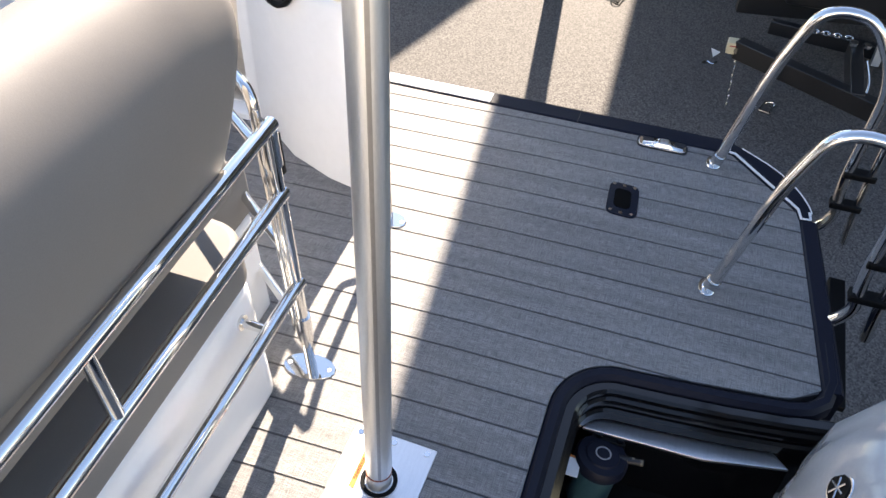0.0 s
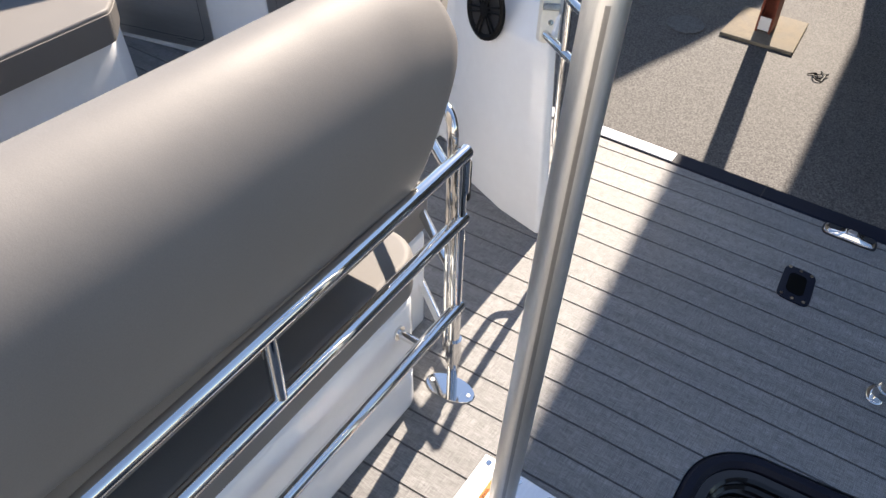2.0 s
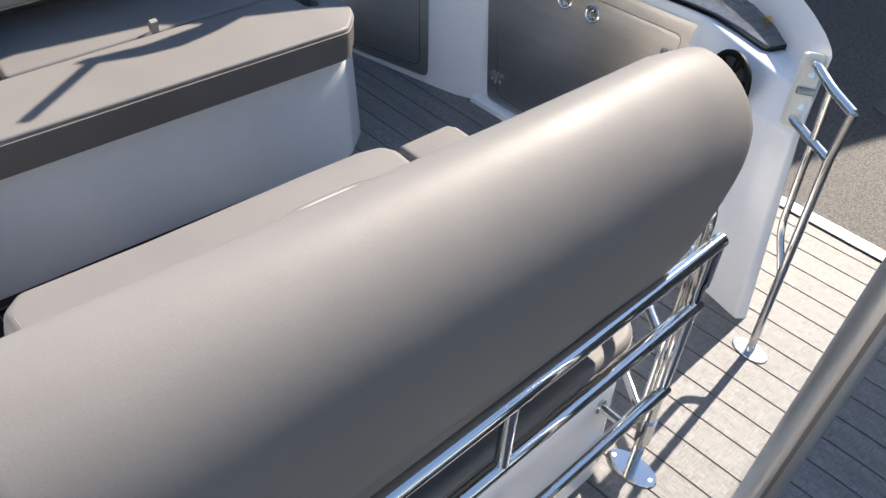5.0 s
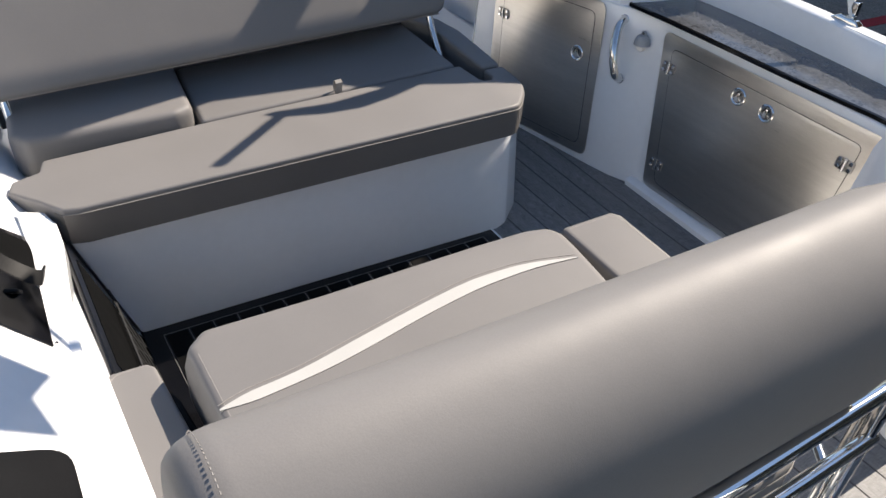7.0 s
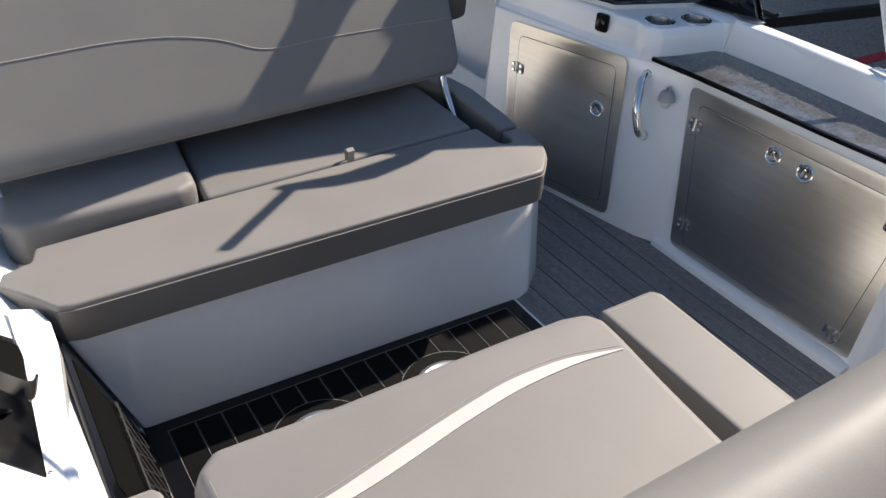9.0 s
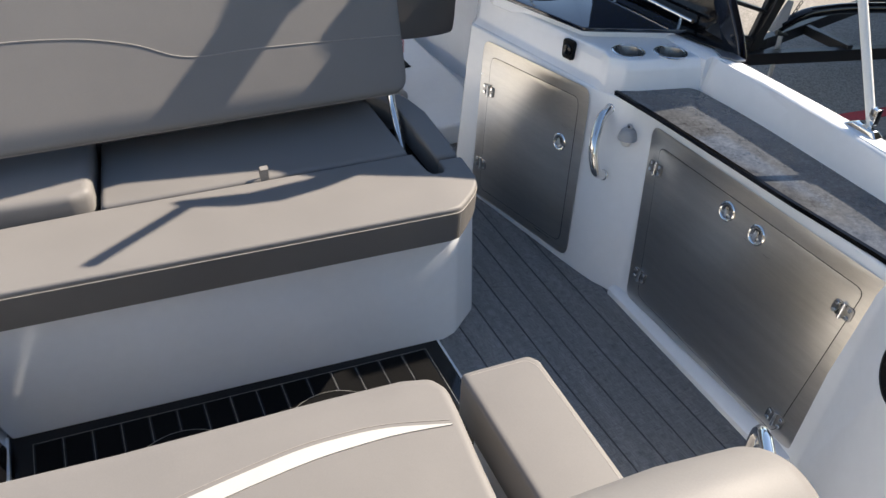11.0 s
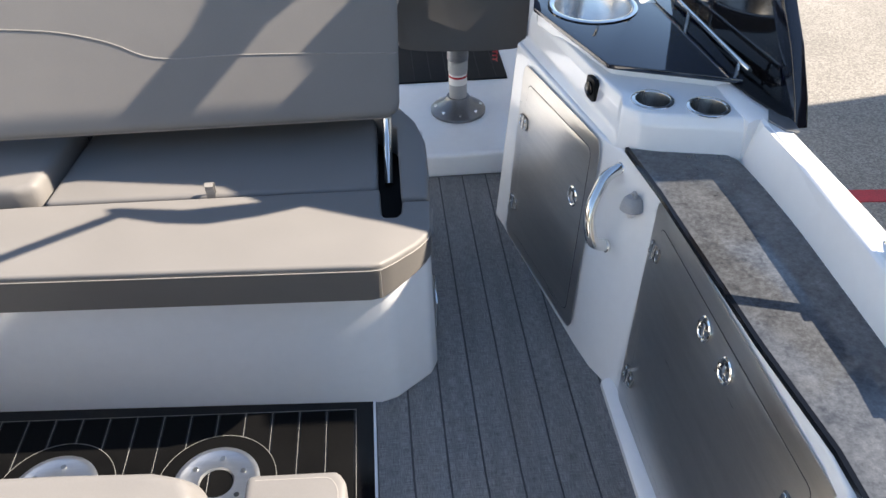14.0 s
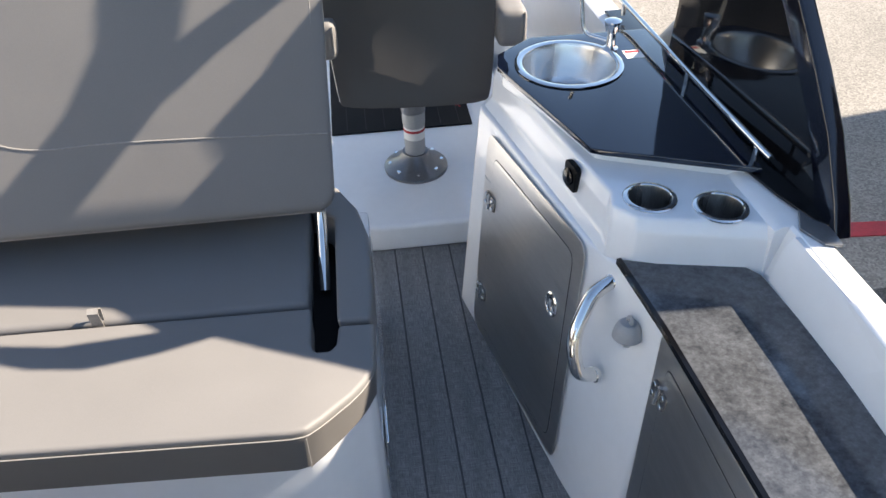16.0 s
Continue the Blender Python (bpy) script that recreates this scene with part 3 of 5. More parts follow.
part("hinge_strip", box(1.636, 1.644, 2.60, 2.74, 0.10, 0.20, 0.002), CHROME, base)
FRONTL = [(-0.055, 2.502), (-0.035, 2.466), (0.01, 2.4515), (1.40, 2.3757), (1.45, 2.3735), (1.482, 2.380), (1.515, 2.410), (1.55, 2.447), (1.58, 2.480), (1.607, 2.518), (1.628, 2.56)]
FC = [(-0.15, 2.66), (-0.085, 2.56)] + FRONTL + [(1.638, 2.70), (1.552, 2.705), (1.546, 2.64), (1.53, 2.618), (1.498, 2.618), (1.488, 2.64), (1.487, 2.775), (0.46, 2.80), (-0.03, 2.80), (-0.05, 2.74), (-0.13, 2.72)]


def crown(x, y, z):
    """The front cushion rises towards its front edge and falls away at the aisle end."""
    k = min(1.0, max(0.0, (2.70 - y) / 0.24)) * min(1.0, max(0.0, (1.62 - x) / 0.16))
    return z + 0.030 * k * min(1.0, max(0.0, (z - 0.44) / 0.06))


bmf = loft([[(x, y, 0.436) for x, y in FC], [(x, y, 0.485) for x, y in FC], [(x, y, 0.525) for x, y in FC]], 0.022, 5)
bmesh.ops.triangulate(bmf, faces=[f for f in bmf.faces if len(f.verts) > 8])
for v in bmf.verts:
    v.co.z = crown(*v.co)
fc = part("front_cushion", bmf, VINYL, mid)
part("piping", tube([(x, y - 0.003, crown(x, y, 0.508)) for x, y in FRONTL[1:] + [(1.640, 2.68)]], 0.0016, rad=0.02, sides=6), THREAD, fc)
bandbm = loft([[(x, y - 0.002, 0.436), (x, y - 0.0025, crown(x, y, 0.506)), (x, y + 0.012, crown(x, y, 0.506)), (x, y + 0.012, 0.436)] for x, y in FRONTL])
part("boxing_band", bandbm, BANDV, fc, "vinyl band round the front edge, darkened for its shade")
part("corner_seam", tube([(1.480, 2.374, 0.438), (1.480, 2.374, 0.53)], 0.0016, sides=5), THREAD, fc)
part("rear_cushion", prism([(0.475, 2.815), (1.48, 2.79), (1.486, 3.23), (0.52, 3.25)], 0.42, 0.522, 0.02, 4), VINYL, mid)
part("side_pad", prism([(-0.10, 2.90), (-0.06, 2.85), (0.40, 2.815), (0.462, 2.84), (0.505, 3.24), (-0.06, 3.26)], 0.42, 0.575, 0.045, 5), VINYL, mid)
part("pull_loop", loft([[(0.965 + a, 2.80 + b, 0.50 + c) for a, b, c in ((0, 0, 0), (0.026, 0, 0), (0.026, 0.002, 0), (0, 0.002, 0))], [(0.965 + a, 2.79 + b, 0.56 + c) for a, b, c in ((0, 0, 0), (0.026, 0, 0), (0.026, 0.002, 0), (0, 0.002, 0))], [(0.965 + a, 2.80 + b, 0.567 + c) for a, b, c in ((0, 0, 0), (0.026, 0, 0), (0.026, 0.004, 0), (0, 0.004, 0))], [(0.965 + a, 2.815 + b, 0.555 + c) for a, b, c in ((0, 0, 0), (0.026, 0, 0), (0.026, 0.002, 0), (0, 0.002, 0))], [(0.965 + a, 2.81 + b, 0.51 + c) for a, b, c in ((0, 0, 0), (0.026, 0, 0), (0.026, 0.002, 0), (0, 0.002, 0))]]), THREAD, mid, "pale webbing pull loop")
SB = [(1.552, 2.715), (1.632, 2.71), (1.642, 2.80), (1.645, 3.02), (1.62, 3.14), (1.57, 3.24), (1.50, 3.30), (1.47, 3.30), (1.48, 3.20), (1.555, 3.1)]
part("side_bolster", loft([[(x, y, 0.42) for x, y in SB], [(x, y, 0.50) for x, y in SB], [(x - 0.004, y, 0.53 + 0.05 * max(0, y - 2.75)) for x, y in SB]], 0.018, 4), VINYL, mid)
part("slot", box(1.468, 1.556, 2.64, 3.2, 0.40, 0.436), BLACK, mid, "black slot for the backrest arm")
LEAN = 0.50


def yb(z):
    """The front of the leaning backrest at height z."""
    return 3.015 + LEAN * (z - 0.66)


bp = smooth_ring([(3.03, 0.628), (yb(0.645) - 0.004, 0.645), (yb(0.70) - 0.006, 0.70), (yb(0.95) - 0.006, 0.95), (yb(1.24), 1.24), (yb(1.29) + 0.02, 1.285), (yb(1.28) + 0.09, 1.27), (yb(1.15) + 0.12, 1.15), (yb(0.72) + 0.12, 0.70), (3.09, 0.625)], 2)
bbk = bolster(bp, -0.12, 1.565, 0.05)
for v in bbk.verts:
    v.co.x += 0.045 * (v.co.z - 0.65) * max(0.0, v.co.x) / 1.56
mbk = part("backrest", bbk, VINYL, mid)
WAVE = [(-0.10, 0.935), (0.105, 0.935), (0.36, 0.938), (0.55, 0.923), (0.70, 0.888), (0.795, 0.845), (0.88, 0.834), (1.03, 0.839), (1.306, 0.831), (1.566, 0.82)]
part("stitching", tube([(x, yb(z) - 0.006, z) for x, z in WAVE], 0.0022, rad=0.08, sides=6), THREAD, mbk)
part("piping", tube([(-0.10, 3.024, 0.631), (1.54, 3.024, 0.631)], 0.0035, sides=6), THREAD, mbk)
part("end_seam", tube([(1.535 + 0.045 * (z - 0.65), yb(z) - 0.001, z) for z in (0.66, 0.8, 1.0, 1.24)], 0.002, sides=5), THREAD, mbk)
# Panel added to close the gap, charcoal to stand for the shade there.
part("back_skirt", box(-0.10, 1.49, 3.215, 3.26, 0.43, 0.70, 0.01), VINYL_DARK, mid, "dark panel added to close the shaded gap behind the cushions")
part("back_arm", tube([(1.525, 3.10, 0.70), (1.522, 3.06, 0.58), (1.515, 2.93, 0.44)], 0.0145, rad=0.04), CHROME, mid)
part("back_arm", tube([(-0.07, 3.10, 0.70), (-0.07, 3.06, 0.58), (-0.07, 2.93, 0.44)], 0.0145, rad=0.04), CHROME, mid)

# ---- black hatch with pinstripes ----
PADBLACK = mat("non_skid_black", (0.003, 0.003, 0.0032), 0.6, var=0.3, fine=260, bump=0.4, spec=0.12)
hatch = thing("floor_hatch", (0.75, 1.9, 0), "black non-skid floor hatch with thin white pinstripes", "hatch")
HX0, HX1, HY0, HY1 = 0.085, 1.422, 1.15, 2.404
part("panel", prism([(HX0, HY0), (HX1, HY0), (HX1 + 0.008, HY1), (HX0, HY1 + 0.09)], -0.002, 0.006, 0.002), BLACKGLOSS, hatch)
part("white_edge", box(HX0 - 0.012, HX0 - 0.003, HY0, HY1 + 0.08, -0.002, 0.0085, 0.001), GEL, hatch)
part("white_edge", box(HX1 + 0.001, HX1 + 0.009, HY0, HY1, -0.002, 0.0085, 0.001), GEL, hatch)
for k in range(15):
    x = 0.145 + 0.0813 * k
    y1 = HY1 - 0.042 + 0.072 * (1.4 - x) / 1.33
    part("pinstripe", box(x - 0.0007, x + 0.0007, HY0 + 0.03, y1, 0.006, 0.0068), FAINT, hatch)
    part("non_skid_pad", box(x + 0.006, x + (0.0755 if k < 14 else 0.080), HY0 + 0.03, y1 - 0.006, 0.005, 0.0064), PADBLACK, hatch)
part("pinstripe", box(1.3703, 1.3717, HY0 + 0.03, HY1 - 0.041, 0.006, 0.0068), FAINT, hatch)
part("border_line", prism([(0.145, HY1 + 0.026), (1.371, HY1 - 0.0415), (1.371, HY1 - 0.040), (0.145, HY1 + 0.0275)], 0.006, 0.0068), FAINT, hatch)
for cx, cy in ((0.535, 2.15), (0.983, 2.135)):
    r1 = part("ring_pad", lathe([(0.165, 0.005), (0.165, 0.0078), (0.105, 0.0078), (0.105, 0.005)], (cx, cy, 0), sides=48), PADBLACK, hatch)
    part("ring_line", lathe([(0.1665, 0.005), (0.1665, 0.0085), (0.165, 0.0085), (0.165, 0.005)], (cx, cy, 0), sides=48), FAINT, r1)
    r2 = part("table_socket", lathe([(0.120, 0.005), (0.120, 0.012), (0.110, 0.016), (0.104, 0.0155), (0.100, 0.013), (0.05, 0.013), (0.046, 0.006), (0.0, 0.004)], (cx, cy, 0), sides=48), PLATE, hatch, "round polished table socket")
    for a in range(6):
        part("screw", disc((cx + 0.078 * math.cos(a * 1.047 + 0.4), cy + 0.078 * math.sin(a * 1.047 + 0.4), 0.014), 0.008, 0.002, sides=12), CHROME, r2)

# ---- port coaming ----
PC = [(0.08, 0.0), (-0.077, 0.50), (-0.12, 0.55), (-0.155, 0.585), (-0.45, 0.85), (-0.60, 0.87), (-0.62, -0.06), (0.08, -0.06)]
solo("port_coaming", loft([[(x, 0.75, z) for x, z in PC], [(x, 1.9, z) for x, z in PC], [(x - 0.005, 2.62, z - 0.06 * (z > 0.3)) for x, z in PC], [(x - 0.01, 3.6, z - 0.10 * (z > 0.3)) for x, z in PC]], 0.01), GEL, "glossy white moulded port coaming", "coaming", kind="structure")

SHO = [(-0.150, 1.30), (-0.140, 1.34), (-0.112, 1.88), (-0.092, 2.10), (-0.060, 2.36), (-0.058, 2.46), (-0.078, 2.53), (-0.145, 2.545)]
solo("coaming_shoulder", loft([[(x, y, 0.30) for x, y in SHO], [(x, y, 0.577 - max(0.0, y - 1.9) * 0.06 - (x + 0.15) * 0.25) for x, y in SHO]], 0.02, 4), GEL, "rounded white shoulder of the port coaming", "coaming", kind="structure")


def S(x, y, d=0.0):
    """A point d above the sloped top of the port coaming."""
    z = 0.585 + (-0.155 - x) * 0.898 - max(0, y - 1.9) * 0.083
    return (x + d * 0.67, y, z + d * 0.74)


pan = thing("switch_panel", (-0.2, 2.1, 0.62), "black plastic panel with a moulded drink pocket in the white coaming", "panel")
PP = [(-0.140, 2.41), (-0.165, 1.895), (-0.262, 1.945), (-0.232, 2.43)]
part("face", loft([[S(x, y, 0.0) for x, y in PP], [S(x, y, 0.005) for x, y in PP]], 0.002), BLACKGLOSS, pan)
OP = rounded([(-0.140, 2.385), (-0.152, 2.205), (-0.214, 2.235), (-0.204, 2.402)], 0.022)
# Flat sheet on the face; its black stands for the shaded opening.
part("pocket", loft([[S(x, y, 0.0045) for x, y in OP], [S(x, y, 0.0058) for x, y in OP]]), DEEP, pan, "flat black patch for the shaded drink pocket opening")
LIP = [(-0.138, 2.235), (-0.146, 2.205), (-0.160, 2.196), (-0.19, 2.207), (-0.215, 2.222), (-0.238, 2.25)]
part("pocket_lip", loft([[S(x, y - 0.040, 0.004), S(x, y - 0.016, 0.018), S(x, y, 0.026), S(x - 0.002, y + 0.006, 0.022), S(x, y + 0.004, 0.004)] for x, y in LIP]), BLACK, pan)
part("pull", tube([S(-0.195, 2.10, 0.004), S(-0.21, 2.08, 0.016), S(-0.225, 2.085, 0.004)], 0.006, rad=0.01), BLACK, pan)
for x, y in ((-0.158, 1.91), (-0.252, 1.955), (-0.157, 2.15), (-0.248, 2.15)):
    part("screw", disc(S(x, y, 0.004), 0.004, 0.002, axis=(0.67, 0, 0.74), sides=10), CHROME, pan)
mat_poly = rounded([(-0.205, 1.25), (-0.195, 1.575), (-0.43, 1.50), (-0.43, 1.20)], 0.05)
solo("step_pad", loft([[S(x, y, 0.0) for x, y in mat_poly], [S(x, y, 0.005) for x, y in mat_poly]], 0.002), BLACK, "black non-skid step pad on the white coaming", "step pad")
NETCORD = mat("grey_net_cord", (0.02, 0.02, 0.021), 0.7, var=0.15)
pocket = thing("net_pocket", (0.0, 2.2, 0.2), "black framed storage pocket with netting in the white side", "storage pocket")


def L(y, z, d=0.0):
    x = 0.08 - 0.314 * z
    return (x + 0.944 * d, y, z + 0.33 * d)


OUT = [(2.47, 0.468), (1.86, 0.49), (1.76, 0.06), (2.42, 0.025)]
INN = [(2.405, 0.42), (1.93, 0.44), (1.84, 0.09), (2.37, 0.065)]
part("frame", loft([[L(y, z, 0.0) for y, z in OUT], [L(y, z, 0.012) for y, z in OUT]], 0.005), BLACKGLOSS, pocket)
# No depth here: a black sheet stands for the recess in shade.
part("recess", loft([[L(y, z, 0.0125) for y, z in INN], [L(y, z, 0.0135) for y, z in INN]]), DEEP, pocket, "flat black patch for the shaded recess")
for k in range(9):
    y0 = 1.86 + 0.058 * k
    for sgn in (-1, 1):
        part("net_cord", tube([L(y0, 0.08, 0.018), L(y0 + 0.10 * sgn, 0.26, 0.024)], 0.0022, sides=5), NETCORD, pocket)
part("net_hem", tube([L(1.88, 0.27, 0.024), L(2.38, 0.24, 0.024)], 0.004, sides=6), NETCORD, pocket)

# ---- helm ----
hp = [(1.50, 3.80)] + arc(1.67, 3.79, 0.17, 180, 270, 6) + [(2.3, 3.62), (2.3, 6.5), (-0.6, 6.5), (-0.6, 5.4), (1.50, 5.4)]
solo("helm_platform", prism(hp, -0.004, 0.11, 0.02), GEL, "raised glossy white helm platform", "platform", kind="structure")
solo("forward_deck", box(-0.8, 2.62, 3.72, 7.5, -0.06, -0.006), GEL, "white moulded deck round the helm", "deck", kind="structure")
helm = thing("helm_chair", (1.85, 4.0, 0.11), "charcoal vinyl pedestal helm chair seen from behind", "helm chair")
hb = smooth_ring([(1.575, 0.56), (1.60, 0.52), (2.07, 0.50), (2.11, 0.54), (2.13, 1.15), (2.06, 1.25), (1.62, 1.25), (1.55, 1.15)], 2)
part("backrest", loft([[(1.843 + (x - 1.843) * k, 3.74 + d + (z - 0.5) * 0.10, 0.88 + (z - 0.88) * k) for x, z in hb] for d, k in ((0.012, 0.90), (0.0, 0.96), (0.0, 0.985), (0.03, 1.0), (0.10, 0.97))]), VINYL_DARK, helm)
part("seat_pan", box(1.60, 2.09, 3.86, 4.30, 0.49, 0.62, 0.05), VINYL_DARK, helm)
for x0, x1 in ((1.53, 1.60), (2.115, 2.215)):
    part("armrest", prism([(x0, 3.72), (x1, 3.72), (x1, 4.15), (x0, 4.15)], 0.71, 0.84, 0.035, 4), VINYL, helm)
    part("piping", tube([(x1 - 0.012, 3.725, 0.74), (x1 - 0.012, 3.725, 0.83)], 0.003, sides=6), THREAD, helm)
part("pedestal_sleeve", lathe([(0.046, 0.255), (0.047, 0.26), (0.047, 0.40), (0.0, 0.40)], (1.848, 4.0, 0.11)), PEDGREY, helm)
ped = part("pedestal", lathe([(0.040, 0), (0.040, 0.20), (0.044, 0.202), (0.044, 0.25), (0.036, 0.255), (0.036, 0.30), (0.045, 0.31), (0.045, 0.40), (0, 0.40)], (1.848, 4.0, 0.11)), GREYPAINT, helm)
part("pedestal_label", lathe([(0.0405, 0.14), (0.041, 0.14), (0.041, 0.19), (0.0405, 0.19)], (1.848, 4.0, 0.11)), PAPER, ped, "white label ring with a red line")
part("red_line", lathe([(0.0412, 0.172), (0.0416, 0.172), (0.0416, 0.182), (0.0412, 0.182)], (1.848, 4.0, 0.11)), REDPAINT, ped)
pb = part("pedestal_base", lathe([(0.125, 0), (0.125, 0.012), (0.115, 0.02), (0.065, 0.05), (0.05, 0.075), (0.0, 0.075)], (1.848, 4.0, 0.11), sides=40), PEDGREY, helm)
for a in range(8):
    part("bolt", disc((1.848 + 0.10 * math.cos(a * 0.785), 4.0 + 0.10 * math.sin(a * 0.785), 0.1325), 0.009, 0.008, sides=12), CHROME, pb)
hm = thing("helm_mat", (1.82, 4.6, 0.11), "black foot mat with fine stripes on the white platform", "mat")
part("sheet", box(1.52, 2.12, 4.29, 5.2, 0.11, 0.118, 0.003), BLACK, hm)
for k in range(7):
    part("stripe", box(1.585 + 0.08 * k, 1.588 + 0.08 * k, 4.31, 5.18, 0.118, 0.1195), CAULK, hm)
solo("cord", tube([(2.05 + 0.012 * math.sin(k * 1.3), 4.25 + 0.012 * math.cos(k * 1.3), 0.5 - 0.004 * k) for k in range(70)], 0.003, sides=5), REDPAINT, "coiled red safety cord hanging by the helm", "cord")
dash = thing("helm_console", (1.9, 5.2, 0.11), "white helm console with dark dash panel", "console")
part("body", loft([[(1.3, 5.25, 0.11), (2.5, 5.25, 0.11), (2.5, 6.3, 0.11), (1.3, 6.3, 0.11)], [(1.3, 5.45, 0.95), (2.5, 5.35, 0.95), (2.5, 6.3, 1.0), (1.3, 6.3, 1.0)]], 0.03), GEL, dash)
part("dash_panel", box(2.20, 2.40, 5.30, 5.34, 0.45, 0.80, 0.01), BLACKGLOSS, dash)

# ---- gunwale, counter well, shelf ----
GUN = [
    (2.255, 1.192, 2.262, 1.188, 0.757, 2.098, 1.015, 0.835),
    (2.328, 1.268, 2.337, 1.269, 0.757, 2.145, 1.048, 0.835),
    (2.362, 1.306, 2.372, 1.308, 0.759, 2.187, 1.081, 0.835),
    (2.390, 1.346, 2.402, 1.348, 0.762, 2.273, 1.160, 0.835),
    (2.442, 1.428, 2.456, 1.428, 0.772, 2.358, 1.250, 0.835),
    (2.470, 1.505, 2.486, 1.502, 0.785, 2.434, 1.354, 0.835),
    (2.488, 1.60, 2.503, 1.60, 0.805, 2.525, 1.52, 0.835),
    (2.490, 1.75, 2.510, 1.75, 0.828, 2.590, 1.72, 0.835),
    (2.488, 2.10, 2.510, 2.10, 0.835, 2.585, 2.10, 0.835),
    (2.476, 2.53, 2.505, 2.53, 0.835, 2.565, 2.53, 0.835),
]
rings = []
for xb, yb0, xi, yi, zi, xo, yo, zo in GUN:
    d = Vector((xo - xi, yo - yi, 0)).normalized() * 0.012
    rings.append([(xb, yb0, 0.69), (xi, yi, zi - 0.006), (xi + d.x * 0.6, yi + d.y * 0.6, zi), (xo - d.x, yo - d.y, zo), (xo, yo, zo - 0.012), (xo, yo, 0.60)])
gun = loft(rings)
solo("gunwale", gun, GEL, "glossy white gunwale curving in at its aft end", "gunwale", kind="structure")
solo("forward_gunwale", loft([[(2.475 + k, y, 0.60), (2.475 + k, y, 0.822), (2.49 + k, y, 0.832), (2.55 + k, y, 0.832), (2.565 + k, y, 0.82), (2.60 + k, y, -0.35)] for y, k in ((2.53, 0.0), (4.0, -0.07), (7.4, -0.5))]), GEL, "glossy white gunwale beside the sink", "gunwale", kind="structure")
solo("hull_skirt", loft([[(0.2, y, -0.95), (1.7, y, -0.95), (2.53, y, -0.45), (2.53, y, -0.10), (-0.62, y, -0.10), (-0.62, y, -0.45)] for y in (0.3, 7.4)], 0.03), GEL, "white hull side below the deck", "hull", kind="structure")
WELL = [(2.470, 2.50), (2.480, 2.36), (2.498, 2.08), (2.496, 1.75), (2.488, 1.66)]
bmw = loft([[(x, y, 0.70), (x + 0.012, y - 0.003, 0.80), (x + 0.028, y - 0.006, 0.833), (x + 0.06, y - 0.01, 0.833), (x + 0.06, y - 0.01, 0.70)] for x, y in WELL])
solo("well_wall", bmw, GEL, "white sloped wall behind the stone counter", "wall", kind="structure")
ctr = thing("stone_counter", (2.33, 2.0, 0.70), "mottled grey stone-look counter with a black edge", "counter")
CT = [(2.186, 2.615), (2.212, 2.40), (2.252, 1.85), (2.284, 1.57), (2.284, 1.47), (2.258, 1.36), (2.222, 1.258), (2.236, 1.238), (2.290, 1.216), (2.318, 1.226), (2.350, 1.275), (2.396, 1.348), (2.448, 1.43), (2.478, 1.51), (2.496, 1.61), (2.500, 1.74), (2.502, 2.08), (2.484, 2.36), (2.466, 2.52), (2.44, 2.555)]
part("top", prism(CT, 0.704, 0.7165, 0.002), STONE, ctr)
EDG = [(2.184, 2.619), (2.209, 2.40), (2.249, 1.85), (2.281, 1.57), (2.281, 1.47), (2.255, 1.36), (2.219, 1.258), (2.231, 1.234), (2.289, 1.212), (2.318, 1.222)]
part("black_edge", loft([[(x - 0.004, y, 0.702), (x - 0.004, y, 0.716), (x + 0.006, y, 0.7178), (x + 0.006, y, 0.704)] for x, y in EDG]), BLACKGLOSS, ctr)
solo("drain_plug", lathe([(0.008, 0), (0.008, 0.006), (0.012, 0.008), (0.012, 0.018), (0, 0.02)], (2.366, 1.336, 0.7165), sides=16), mat("brass", (0.7, 0.5, 0.2), 0.25, 1.0, var=0.05), "small brass knob on the counter", "knob")
SH = [(2.142, 2.705), (2.165, 2.655), (2.205, 2.605), (2.26, 2.585), (2.44, 2.545), (2.50, 2.52), (2.54, 2.60), (2.54, 3.46), (2.06, 3.46), (2.005, 3.385)]
shelf_mesh = loft([[(x, y, 0.69) for x, y in SH], [(x + (0.03 if i in (0, 9) else 0.002), y + (0.004 if i < 6 else 0), 0.722) for i, (x, y) in enumerate(SH)], [(x + (0.036 if i in (0, 9) else 0.006), y + (0.01 if i < 6 else 0), 0.79) for i, (x, y) in enumerate(SH)], [(x + (0.045 if i in (0, 9) else 0.01), y + (0.025 if i < 6 else 0), 0.82) for i, (x, y) in enumerate(SH)]], 0.008)
CUPS = ((2.264, 2.690), (2.402, 2.632))
cut(solo("cup_shelf", shelf_mesh, GEL, "white moulded shelf with two cup holders", "shelf", kind="structure"), [disc((x, y, 0.70), 0.051, 0.3, sides=44) for x, y in CUPS])
cut(bpy.data.objects["galley_body"], [disc((x, y, 0.60), 0.051, 0.3, sides=44) for x, y in CUPS] + [disc((2.229, 3.28, 0.60), 0.136, 0.3, sides=56)])
cut(bpy.data.objects["cup_shelf"], [disc((2.229, 3.28, 0.60), 0.136, 0.4, sides=56)])
for x, y in CUPS:
    c = thing("cup_holder", (x, y, 0.82), "stainless steel cup holder recessed in the white shelf", "cup holder", "cup holders")
    part("rim", lathe([(0.046, 0.0), (0.059, 0.0), (0.0595, 0.003), (0.057, 0.005), (0.049, 0.0055), (0.047, 0.003)], (x, y, 0.82), sides=44), CHROME, c)
    part("cup", lathe([(0.0495, 0.002), (0.048, 0.003), (0.0465, 0.0), (0.044, -0.075), (0.040, -0.082), (0.0, -0.082)], (x, y, 0.82), sides=44), DARKSTEEL, c, "brushed steel cup")
